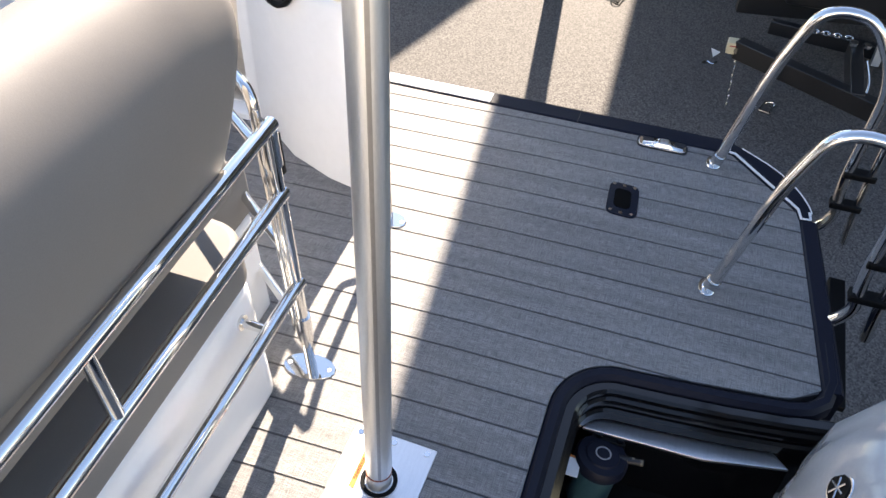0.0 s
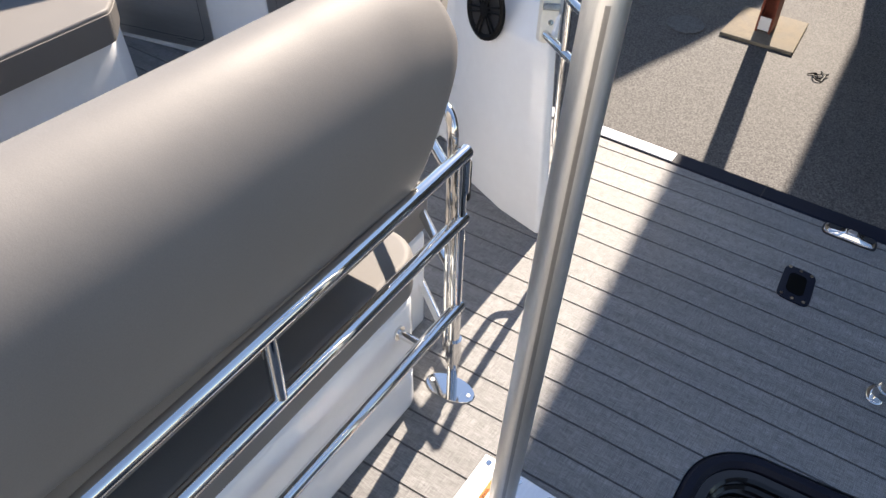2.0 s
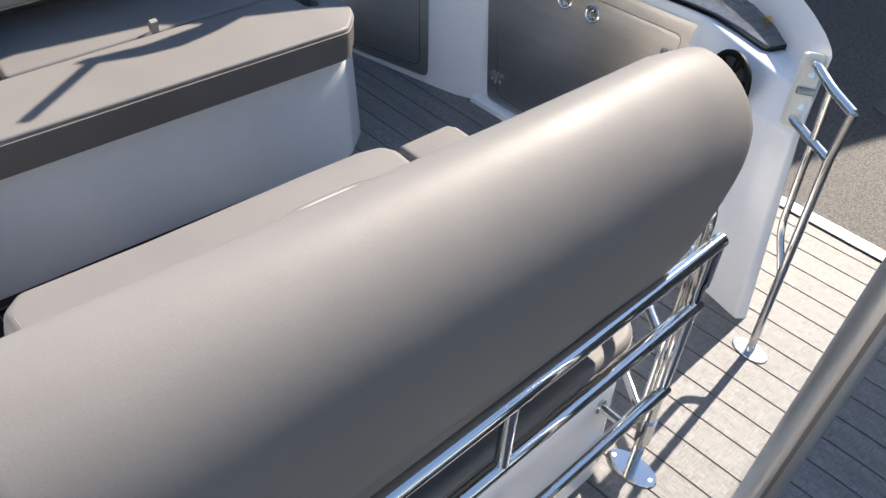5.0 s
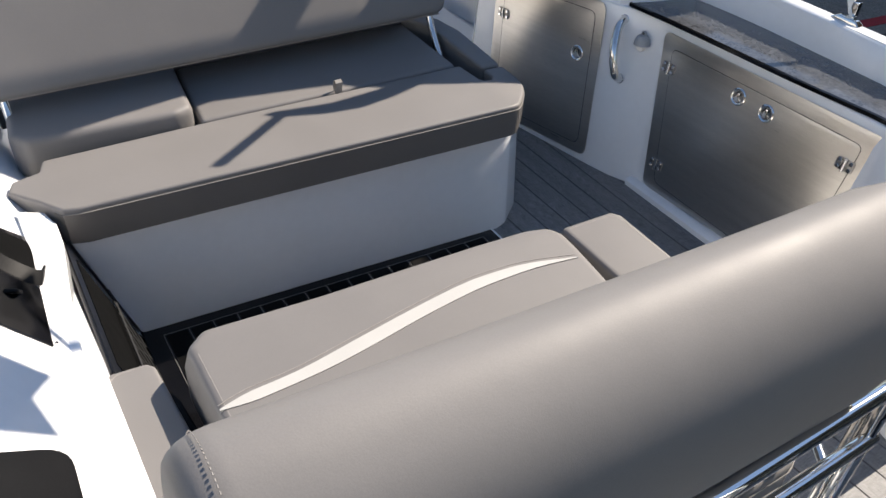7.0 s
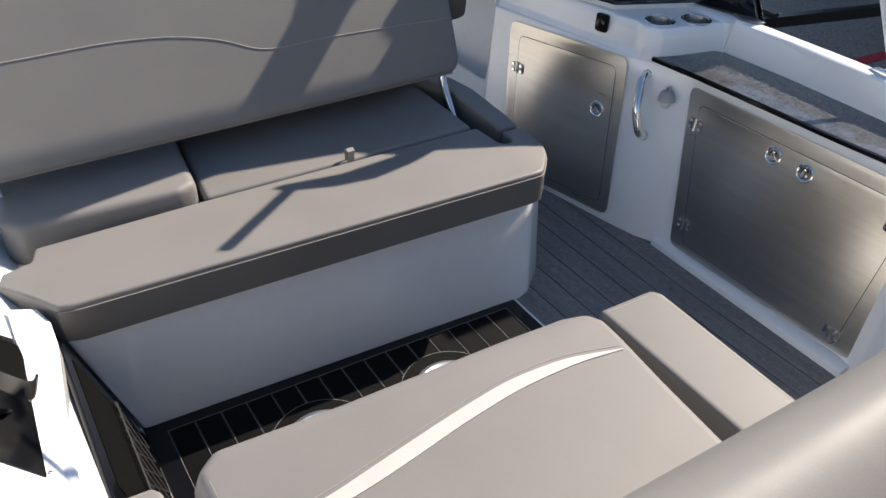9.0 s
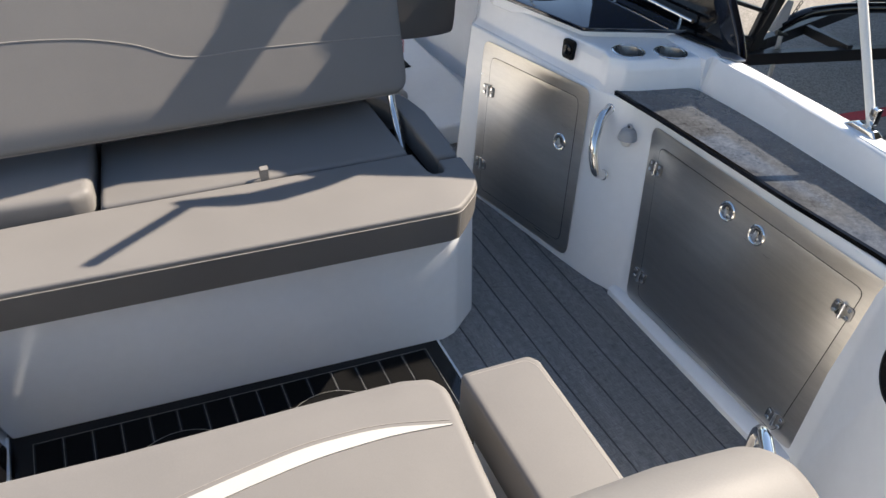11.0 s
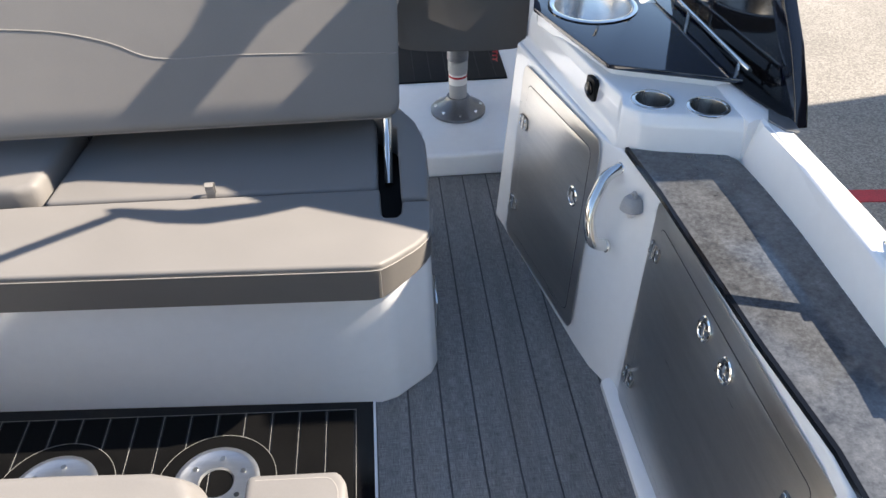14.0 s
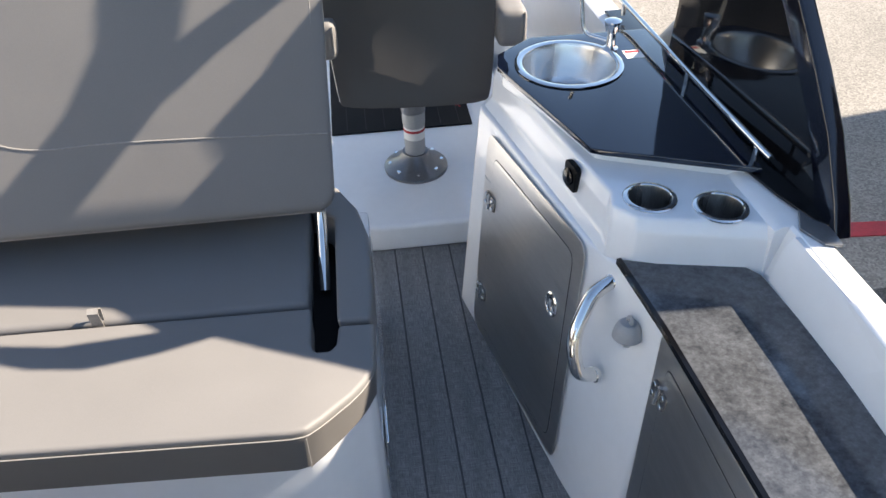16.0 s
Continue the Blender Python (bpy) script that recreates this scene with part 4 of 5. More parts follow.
SC = [(2.035, 3.30), (2.05, 3.375), (2.16, 3.47), (2.53, 3.47), (2.522, 2.705), (2.20, 2.835), (2.172, 2.85)]
sk = thing("sink_counter", (2.3, 3.1, 0.82), "polished black granite sink counter", "counter")
SPLINTH = [(2.05, 3.30), (2.06, 3.37), (2.17, 3.45), (2.51, 3.45), (2.50, 2.735), (2.21, 2.855), (2.19, 2.868)]
cut(part("plinth", prism(SPLINTH, 0.80, 0.845, 0.004), GEL, sk, "white moulded plinth"), [disc((2.229, 3.28, 0.70), 0.136, 0.3, sides=56)])
cut(part("slab", prism(SC, 0.845, 0.860, 0.003), GRANITE, sk), [disc((2.229, 3.28, 0.70), 0.136, 0.3, sides=56)])
sink = thing("round_sink", (2.229, 3.28, 0.86), "round stainless sink bowl in the black counter", "sink")
part("rim", lathe([(0.128, 0.001), (0.146, 0.001), (0.148, 0.004), (0.143, 0.0065), (0.133, 0.0065), (0.128, 0.004)], (2.229, 3.28, 0.86), sides=56), CHROME, sink)
part("bowl", lathe([(0.134, 0.0035), (0.130, 0.003), (0.125, -0.01), (0.115, -0.09), (0.09, -0.115), (0.03, -0.125), (0.0, -0.125)], (2.229, 3.28, 0.86), sides=56), SINKSTEEL, sink, "brushed steel bowl")
part("drain", lathe([(0.026, -0.1245), (0.026, -0.120), (0.0, -0.121)], (2.229, 3.28, 0.86), sides=24), CHROME, sink)
tap = thing("tap", (2.365, 3.35, 0.86), "chrome swivel tap with clear knob", "tap")
part("body", lathe([(0.022, 0), (0.022, 0.006), (0.013, 0.012), (0.013, 0.05), (0.018, 0.055), (0.024, 0.085), (0.012, 0.09), (0, 0.09)], (2.365, 3.35, 0.86), sides=20), CHROME, tap)
part("spout", tube([(2.362, 3.352, 0.885), (2.30, 3.40, 0.89), (2.285, 3.41, 1.02), (2.27, 3.40, 1.05)], 0.006, rad=0.03), CHROME, tap)
lbl = solo("counter_label", box(2.395, 2.445, 3.285, 3.335, 0.860, 0.8606), PAPER, "small white and red printed label on the counter", "label")
part("red_bar", box(2.40, 2.44, 3.318, 3.33, 0.8606, 0.8612), REDPAINT, lbl)
gr = thing("counter_rail", (2.53, 3.2, 0.86), "chrome fiddle rail along the sink counter", "rail")
RP = [(2.522, 2.715, 0.895), (2.50, 3.08, 0.895), (2.478, 3.55, 0.895), (2.46, 3.9, 0.895)]
part("bar", tube([(2.524, 2.69, 0.895)] + RP, 0.0075), CHROME, gr)
for x, y, z in RP[:3]:
    part("stanchion", tube([(x - 0.004, y + 0.03, 0.860), (x - 0.004, y + 0.03, 0.892)], 0.007), CHROME, gr)

# ---- windscreen ----
def wsx(y, z):
    """The plane of the arch leg and its panel."""
    return 2.546 - (y - 3.0) * 0.09 + (z - 0.86) * 0.06


AFT = [(2.478, 0.83), (2.515, 0.895), (2.60, 1.005), (2.697, 1.100), (2.83, 1.215), (3.02, 1.40), (3.18, 1.634), (3.21, 1.744), (3.29, 1.946)]
ws = thing("arch_leg", (2.57, 3.0, 0.83), "glossy black arch leg with a navy edge on the gunwale", "arch leg")
pane = [(y + 0.05, z) for y, z in AFT] + [(3.46, 1.95), (3.36, 1.35), (3.30, 1.0), (3.30, 0.83)]
part("side_panel", loft([[(wsx(y, z) - 0.004, y, z) for y, z in pane], [(wsx(y, z) + 0.004, y, z) for y, z in pane]]), DARKTIN, ws, "glossy black side panel")
part("frame", loft([[(wsx(y, z) - 0.016, y, z - 0.002), (wsx(y, z) - 0.016, y + 0.08, z - 0.02), (wsx(y, z) + 0.02, y + 0.08, z - 0.02), (wsx(y, z) + 0.02, y, z - 0.002)] for y, z in AFT], 0.006), mat("navy_gloss", (0.003, 0.0035, 0.009), 0.12, var=0.1, bump=0, coat=0.5), ws)
part("base_trim", prism([(2.588, 2.50), (2.556, 2.53), (2.522, 2.63), (2.498, 2.73), (2.44, 3.66), (2.52, 3.66), (2.57, 2.80)], 0.8365, 0.844, 0.002), BLACKGLOSS, ws, "black trim at the foot of the panel")
part("foot", prism([(2.515, 2.51), (2.54, 2.455), (2.572, 2.445), (2.578, 2.50), (2.545, 2.58)], 0.836, 0.842, 0.001), PEDGREY, ws, "dark grey foot plate")

# ---- bimini pole, and unseen shapes overhead added to cast shadows ----
bim = thing("bimini_frame", (2.59, 1.94, 0.83), "white aluminium bimini pole with a chrome gunwale foot", "bimini")
part("foot", loft([[(2.55, 1.88, 0.833), (2.585, 1.88, 0.833), (2.585, 2.0, 0.833), (2.55, 2.0, 0.833)], [(2.555, 1.90, 0.850), (2.58, 1.90, 0.850), (2.58, 1.97, 0.850), (2.555, 1.97, 0.850)]], 0.004), CHROME, bim)
part("pole", tube([(2.592, 1.935, 0.845), (2.595, 2.136, 1.208), (2.595, 2.30, 1.50)], 0.0135), PAPER, bim)
part("swivel", box(2.58, 2.605, 1.925, 1.95, 0.845, 0.90, 0.004), CHROME, bim)
# Unseen outline, shaped by the shadow it throws on cushions and base corner.
fold = [(1.28, 2.71), (1.12, 2.66), (1.0, 2.637), (0.87, 2.658), (0.72, 2.72), (0.70, 2.76), (0.9, 2.725), (1.16, 2.745), (1.0, 2.88), (1.05, 3.2), (1.6, 3.2), (2.3, 2.64), (2.3, 2.40), (1.74, 2.42), (1.725, 2.515), (1.49, 2.60)]
part("folded_canvas", prism([(x + 1.45, y + 0.216) for x, y in fold], 1.75, 1.78), VINYL_DARK, bim, "unseen canvas shape added to shade the seat and base corner")
# Unseen band, added to keep the rear of the seat in shade.
part("rolled_canvas", prism([(1.15, 3.0), (1.36, 3.04), (1.78, 3.11), (2.035, 3.15), (2.45, 3.075), (2.75, 3.0), (3.0, 3.0), (3.0, 3.215), (1.15, 3.215)], 1.75, 1.785, 0.01), VINYL_DARK, bim, "unseen canvas band added to shade the back of the seat")
# Three unseen pieces, added to throw shadow patches on the port coaming.
part("webbing", prism([(1.24, 2.20), (1.27, 2.33), (1.40, 2.42), (1.43, 2.36), (1.33, 2.28), (1.30, 2.19)], 1.90, 1.91), SHADE, bim)
part("webbing", tube([(1.30, 2.28, 1.90), (1.48, 2.12, 1.90)], 0.012), SHADE, bim)
part("webbing", prism([(0.93, 1.98), (1.12, 2.06), (1.34, 2.02), (1.25, 1.93), (1.30, 1.83), (1.02, 1.80)], 1.90, 1.91), SHADE, bim)
# Unseen pieces, cut to throw the slanting shadows on the middle backrest.
part("support_bar", prism([(1.915, 3.44), (2.00, 3.387), (2.084, 3.358), (2.150, 3.311), (2.157, 3.24), (2.352, 3.235), (2.337, 3.309), (2.255, 3.351), (2.177, 3.383), (2.10, 3.44)], 1.90, 1.93), SHADE, bim)
part("support_bar", prism([(2.26, 3.352), (2.34, 3.39), (2.42, 3.43), (2.53, 3.43), (2.43, 3.379), (2.37, 3.343), (2.345, 3.315)], 1.90, 1.93), SHADE, bim)
part("side_wing", prism([(2.46, 3.44), (2.62, 3.385), (2.78, 3.350), (2.89, 3.305), (2.90, 3.236), (3.02, 3.229), (3.02, 3.44)], 1.90, 1.93), SHADE, bim)
# Unseen strap, added for the diagonal shadow on the front cushion.
part("canvas_strap", tube([(0.72 + 1.45, 2.72 + 0.216, 1.76), (0.40 + 1.45, 2.49 + 0.216, 1.76)], 0.018), VINYL_DARK, bim)
leg = solo("tower_leg", tube([(2.56, 3.45, 0.80), (2.575, 3.33, 0.93), (2.60, 3.05, 1.20), (2.62, 2.9, 1.36)], 0.034), GREYPAINT, "pale grey tower leg outside the windscreen", "tower leg")

# ---- galley fronts ----
def F1(y, z, d=0.0):
    """A point d in front of the aft galley face."""
    return Vector((2.165 + 0.135 * z - 0.028 * (y - 2.0) - d * 0.99, y, z + 0.14 * d))


def F2(s, z, d=0.0):
    """A point d in front of the forward galley face, s along it from aft."""
    return Vector((2.0745 - 0.1475 * s + 0.0893 * z - d * 0.975, 2.590 + 0.7175 * s + 0.139 * z - d * 0.19, z + 0.115 * d))


def sheet(F, pts, d0, d1, r=0.0, bev=0.0):
    pts = rounded(pts, r) if r else pts
    return loft([[F(u, v, d0) for u, v in pts], [F(u, v, d1) for u, v in pts]], bev, 2)


def door(name, F, plate, leaf, hinges, latches, sc, label):
    """A steel front: a surround plate, a leaf with a dark joint round it, hinges and flush pull latches."""
    t = thing(name, F(*plate[0], 0), label, "cabinet door", "galley doors")
    part("surround", sheet(F, plate, 0.0, 0.003, sc(0.035), 0.001), STEEL, t)
    cu = sum(p[0] for p in leaf) / 4
    cv = sum(p[1] for p in leaf) / 4
    big = [(cu + (u - cu) * 1.0 + (sc(0.0022) if u > cu else -sc(0.0022)), v + (0.0022 if v > cv else -0.0022)) for u, v in leaf]
    part("joint", sheet(F, big, 0.0025, 0.0034, sc(0.03)), CAULK, t, "dark joint round the leaf")
    lf = part("leaf", sheet(F, leaf, 0.0025, 0.0046, sc(0.028), 0.0008), STEEL, t, "brushed stainless door leaf")
    for u, v in hinges:
        h = part("hinge", sheet(F, [(u - sc(0.033), v - 0.021), (u + sc(0.033), v - 0.021), (u + sc(0.033), v + 0.021), (u - sc(0.033), v + 0.021)], 0.004, 0.008, sc(0.010), 0.002), DARKSTEEL, t)
        nrm = (F(u, v, 1) - F(u, v, 0)).normalized()
        part("knuckle", tube([F(u, v - 0.024, 0.009), F(u, v + 0.024, 0.009)], 0.006), CHROME, h)
        for du in (-0.021, 0.021):
            for dv in (-0.012, 0.012):
                part("screw", disc(F(u + sc(du), v + dv, 0.009), 0.0072, 0.0035, axis=nrm, sides=12, edge=0.0012), CHROME, h)
    for u, v in latches:
        nrm = (F(u, v, 1) - F(u, v, 0)).normalized()
        l = part("latch", lathe([(0.033, 0.0), (0.033, 0.003), (0.029, 0.0055), (0.025, 0.004), (0.023, 0.0015), (0.0, 0.001)], F(u, v, 0.0046), axis=nrm, sides=32), CHROME, t, "round chrome flush latch")
        # Nearly flat dark disc inside the ring.
        part("dish", lathe([(0.0225, 0.0016), (0.0, 0.0020)], F(u, v, 0.0046), axis=nrm, sides=24), DARKSTEEL, l, "dark disc inside the latch ring")
        for da in (-1, 1):
            part("arm", sheet(F, [(u, v - 0.004), (u + sc(0.020 * da), v - 0.016), (u + sc(0.022 * da), v - 0.009), (u + sc(0.004 * da), v + 0.003)], 0.007, 0.0095, 0.0, 0.0006), CHROME, l)
        part("pull", sheet(F, [(u - sc(0.010), v - 0.017), (u + sc(0.010), v - 0.017), (u + sc(0.006), v + 0.016), (u - sc(0.006), v + 0.016)], 0.006, 0.011, sc(0.004), 0.001), CHROME, l)
        # Flat dark sheet above the pull's middle.
        part("recess", sheet(F, [(u - sc(0.015), v + 0.003), (u + sc(0.015), v + 0.003), (u + sc(0.009), v + 0.018), (u - sc(0.009), v + 0.018)], 0.0055, 0.0066, sc(0.003)), CAULK, l)
    return t


door("aft_galley_door", F1, [(1.510, 0.045), (1.480, 0.668), (2.455, 0.655), (2.318, 0.036)], [(1.585, 0.055), (1.552, 0.612), (2.392, 0.604), (2.265, 0.075)], [(2.380, 0.530), (2.284, 0.148), (1.578, 0.531), (1.60, 0.10)], [(2.044, 0.561), (1.915, 0.556)], lambda k: k, "wide brushed stainless galley door with two latches")
door("forward_galley_door", F2, [(0.012, 0.035), (0.01, 0.695), (0.83, 0.672), (0.835, 0.022)], [(0.075, 0.075), (0.075, 0.645), (0.755, 0.622), (0.76, 0.06)], [(0.752, 0.486), (0.765, 0.172)], [(0.165, 0.455)], lambda k: k / 0.72, "brushed stainless galley door with one latch")
solo("kick_lip", loft([[(2.128, 2.385, -0.004), (2.128, 2.385, 0.022), (2.140, 2.385, 0.032), (2.168, 2.385, 0.034), (2.168, 2.385, -0.004)], [(2.130, 1.50, -0.004), (2.130, 1.50, 0.022), (2.142, 1.50, 0.032), (2.188, 1.50, 0.034), (2.188, 1.50, -0.004)]]), GEL, "white moulded lip at the foot of the galley", "trim", kind="structure")
grab = thing("grab_handle", (2.15, 2.58, 0.54), "curved polished stainless grab handle", "grab handle")
HT, HB = Vector((2.176, 2.622, 0.648)), Vector((2.138, 2.55, 0.425))
hn = Vector((-0.93, -0.35, 0.12))
part("grip", tube([HT, HT + hn * 0.050 + Vector((0, 0, -0.02)), lerp(HT, HB, 0.5) + hn * 0.088, HB + hn * 0.050 + Vector((0, 0, 0.02)), HB], 0.0172, rad=0.09, sides=20), CHROME, grab)
for p in (HT, HB):
    part("foot", disc(p - hn * 0.006, 0.020, 0.012, axis=hn, sides=20, edge=0.003), CHROME, grab)
opn = thing("bottle_opener", (2.20, 2.52, 0.58), "satin metal bottle opener screwed to the galley side", "bottle opener")
O = Vector((2.192, 2.517, 0.60))
on = Vector((-0.97, -0.2, 0.14))
part("tab", disc(O + Vector((0, 0, 0.024)), 0.012, 0.006, axis=on, sides=18, edge=0.002), GREYPAINT, opn)
part("screw", disc(O + on * 0.006 + Vector((0, 0, 0.026)), 0.005, 0.002, axis=on, sides=10), CHROME, opn)
part("hood", lathe([(0.0, 0.020), (0.018, 0.018), (0.026, 0.010), (0.031, -0.004), (0.034, -0.020), (0.031, -0.020), (0.026, -0.006), (0.0, 0.010)], O + on * 0.004, axis=(0.0, 0.05, 1.0), sides=32), GREYPAINT, opn)
part("tooth", disc(O + on * 0.004 + Vector((0, 0, -0.028)), 0.022, 0.010, axis=on, sides=24, edge=0.003), ALU, opn)
ps = thing("power_socket", F2(0.17, 0.77), "black covered power socket in the white galley side", "socket")
SO = Vector((2.138, 2.868, 0.775))
sn, su = Vector((-0.97, -0.2, 0.14)), Vector((-0.2, 0.98, 0))
part("frame", loft([[SO + su * a + Vector((0, 0, b)) + sn * d for a, b in rounded([(-0.028, -0.036), (0.028, -0.036), (0.028, 0.036), (-0.028, 0.036)], 0.014)] for d in (-0.01, 0.006)], 0.002), BLACK, ps)
part("cap", lathe([(0.021, 0), (0.021, 0.008), (0.016, 0.011), (0, 0.011)], SO + sn * 0.005, axis=sn, sides=24), BLACKGLOSS, ps)

# ---- speaker ----
spk = thing("speaker", (2.05, 1.25, 0.62), "round black cockpit speaker with spoked grille", "speaker")
sa = Vector((-0.905, 0.40, 0.15)).normalized()
SPC = Vector((2.088, 1.272, 0.632))
part("ring", lathe([(0.097, 0.0), (0.097, 0.010), (0.086, 0.014), (0.076, 0.008), (0.076, 0.0)], SPC, axis=sa, sides=40), BLACK, spk)
part("cone", lathe([(0.077, 0.006), (0.04, 0.002), (0.0, 0.004)], SPC, axis=sa, sides=32), CAULK, spk)
part("hub", lathe([(0.024, 0.006), (0.022, 0.013), (0, 0.014)], SPC, axis=sa, sides=24), BLACK, spk)
sv = sa.orthogonal().normalized()
for k in range(6):
    d = Matrix.Rotation(k * math.pi / 3, 3, sa) @ sv
    e = sa.cross(d)
    for off in (-0.010, 0.010):
        part("spoke", tube([SPC + sa * 0.011 + d * 0.02 + e * off * 0.6, SPC + sa * 0.011 + d * 0.08 + e * off], 0.0035, sides=6), BLACK, spk)

# ---- swim platform trim and fittings ----
def strip(pts, w, z0, z1, r=0.0):
    """A band of width w to the right of a plan polyline."""
    rings = []
    P = [Vector((x, y, 0)) for x, y in pts]
    for i, p in enumerate(P):
        d = (P[min(i + 1, len(P) - 1)] - P[max(i - 1, 0)]).normalized()
        nrm = Vector((d.y, -d.x, 0))
        q = p + nrm * w
        rings.append([(p.x, p.y, z0), (p.x, p.y, z1 - r), (p.x + nrm.x * r, p.y + nrm.y * r, z1), (q.x - nrm.x * r, q.y - nrm.y * r, z1), (q.x, q.y, z1 - r), (q.x, q.y, z0)])
    return loft(rings)


rub = thing("rub_rail", (2.56, 0, 0), "navy rubber rub rail round the swim platform edge", "rub rail", kind="structure")
part("side_rail", strip([(2.530, -0.215), (2.530, 0.30), (2.530, 1.9)], 0.082, -0.10, 0.002, 0.008), NAVY, rub)
part("side_rail_joint", box(2.53, 2.614, 0.345, 0.349, -0.09, 0.003), CAULK, rub)
part("cap_strip", strip([(2.538, 0.69), (2.538, 1.9)], 0.058, 0.001, 0.006, 0.002), GEL, rub, "white cap strip")
CORNER = [(p.x, p.y) for p in fillet([(2.602, -0.20, 0), (2.56, -0.27, 0), (2.49, -0.375, 0), (2.40, -0.452, 0), (2.315, -0.492, 0), (2.26, -0.497, 0)], 0.05)]
part("corner_rail", prism([(2.530, -0.20), (2.532, -0.215), (2.300, -0.440), (2.255, -0.452)] + CORNER[::-1], -0.10, 0.003, 0.004), NAVY, rub)
part("corner_line", strip([(2.534, -0.195), (2.530, -0.222), (2.302, -0.445), (2.258, -0.456), (2.262, -0.492), (2.300, -0.489)], -0.009, 0.001, 0.006), GEL, rub, "white corner trim line")
part("corner_edge_line", strip(CORNER[2:-2], 0.004, -0.02, 0.0055), GEL, rub, "thin white edge line")
part("aft_rail", strip([(1.575, -0.535), (1.8, -0.508), (2.25, -0.452)], 0.062, -0.12, 0.004, 0.010), NAVY, rub)


def rim_line(off=0.0):
    """The plan line of the motor well's edge, off inside it."""
    return [(-0.6, 0.145 - off), (1.20, 0.149 - off)] + arc(1.30, -0.03, 0.178 - off, 90, 0, 10) + [(1.486 - off, -0.15), (1.50 - off, -0.304), (1.52 - off, -0.454)]


part("well_rim", strip(rim_line() + [(1.532, -0.495), (1.56, -0.528), (1.62, -0.543), (1.75, -0.53)], 0.043, -0.05, 0.006, 0.012), NAVY, rub, "navy rounded rim of the motor well")
well = thing("motor_well", (1.2, -0.3, -0.3), "black moulded motor well with ribbed sides", "motor well", kind="structure")
for k, (off, za, zb) in enumerate(((0.036, -0.035, -0.012), (0.044, -0.06, -0.036), (0.036, -0.085, -0.062), (0.047, -0.13, -0.088), (0.03, -0.36, -0.13))):
    part("rib", strip(rim_line(off) + [(1.545 - off, -0.60)], 0.04, za, zb, 0.008), BLACKGLOSS, well)
part("tray", box(-0.6, 1.5, -0.40, 0.14, -0.40, -0.36), BLACK, well)
LEDGE = [(1.345, 0.05), (1.40, 0.03), (1.445, -0.27), (1.475, -0.42), (1.40, -0.50), (1.355, -0.28)]
part("ledge", prism(LEDGE, -0.150, -0.138, 0.003), PLATE, well, "bare aluminium ledge")
part("side_sheet", loft([[(1.335, 0.04, -0.36), (1.346, 0.04, -0.152), (1.356, 0.04, -0.152), (1.35, 0.04, -0.36)], [(1.345, -0.28, -0.36), (1.357, -0.28, -0.152), (1.367, -0.28, -0.152), (1.36, -0.28, -0.36)], [(1.385, -0.50, -0.36), (1.400, -0.50, -0.152), (1.41, -0.50, -0.152), (1.405, -0.50, -0.36)]]), BLACKGLOSS, well)
part("hose", tube([(1.10, 0.0, -0.32), (1.18, -0.12, -0.24), (1.28, -0.30, -0.26), (1.27, -0.45, -0.30)], 0.02, rad=0.08), BLACK, well, "black rubber hose")
flt = thing("fuel_filter", (1.30, -0.03, -0.3), "fuel filter with navy cap and teal canister", "fuel filter")
FA = (0.15, -0.1, 1)
part("canister", lathe([(0.054, -0.16), (0.059, -0.15), (0.059, 0.0), (0.0, 0.0)], (1.282, -0.018, -0.185), axis=FA), mat("teal_paint", (0.03, 0.08, 0.10), 0.35, var=0.1), flt)
cap = part("cap", lathe([(0.074, 0.0), (0.074, 0.024), (0.068, 0.033), (0.048, 0.035), (0.045, 0.040), (0, 0.041)], (1.282, -0.018, -0.185), axis=FA), NAVY, flt)
part("badge", lathe([(0.022, 0.0), (0.022, 0.002), (0.0185, 0.002), (0.0185, 0.0)], (1.288, -0.022, -0.1445), axis=FA), GREYPAINT, cap, "pale round badge")
part("bracket", box(1.335, 1.357, -0.075, 0.02, -0.20, -0.155, 0.004), BLACK, flt)
for y in (-0.058, 0.0):
    part("bolt", disc((1.346, y, -0.155), 0.010, 0.008, sides=12), BLACKGLOSS, flt)
for y in (-0.075, -0.098):
    part("fitting", tube([(1.30, y + 0.01, -0.165), (1.305, y - 0.025, -0.165)], 0.009), SHADE, flt)
    part("brass_end", tube([(1.305, y - 0.024, -0.165), (1.306, y - 0.032, -0.165)], 0.009), CONCRETE, flt)
tag = solo("filter_tag", box(1.20, 1.255, 0.03, 0.075, -0.16, -0.156), PAPER, "white tag with a red end", "tag")
part("red_end", prism([(1.255, 0.03), (1.262, 0.03), (1.262, 0.085), (1.255, 0.085)], -0.16, -0.1555), ORANGE, tag)

mot = thing("outboard_motor", (1.05, -0.8, -0.3), "glossy grey outboard motor cowl", "outboard motor")
cw = []
for z, kx, ky in ((-0.35, 0.80, 0.80), (0.0, 0.93, 0.94), (0.25, 1.0, 1.0), (0.42, 0.96, 0.97), (0.53, 0.85, 0.88), (0.60, 0.66, 0.72), (0.64, 0.36, 0.42), (0.65, 0.1, 0.12)):
    ring = []
    for i in range(64):
        a = 2 * math.pi * i / 64
        c, sn2 = math.cos(a), math.sin(a)
        rr = (abs(c) ** 2.5 + abs(sn2) ** 2.5) ** (-1 / 2.5)
        flute = 1 - 0.03 * max(0, math.cos(11 * a)) * (0.2 < z < 0.62)
        ring.append((0.99 + 0.30 * kx * rr * c * flute, -0.79 + 0.42 * ky * rr * sn2 * flute, z))
    cw.append(ring)
part("cowl", loft(cw), MOTORGREY, mot)
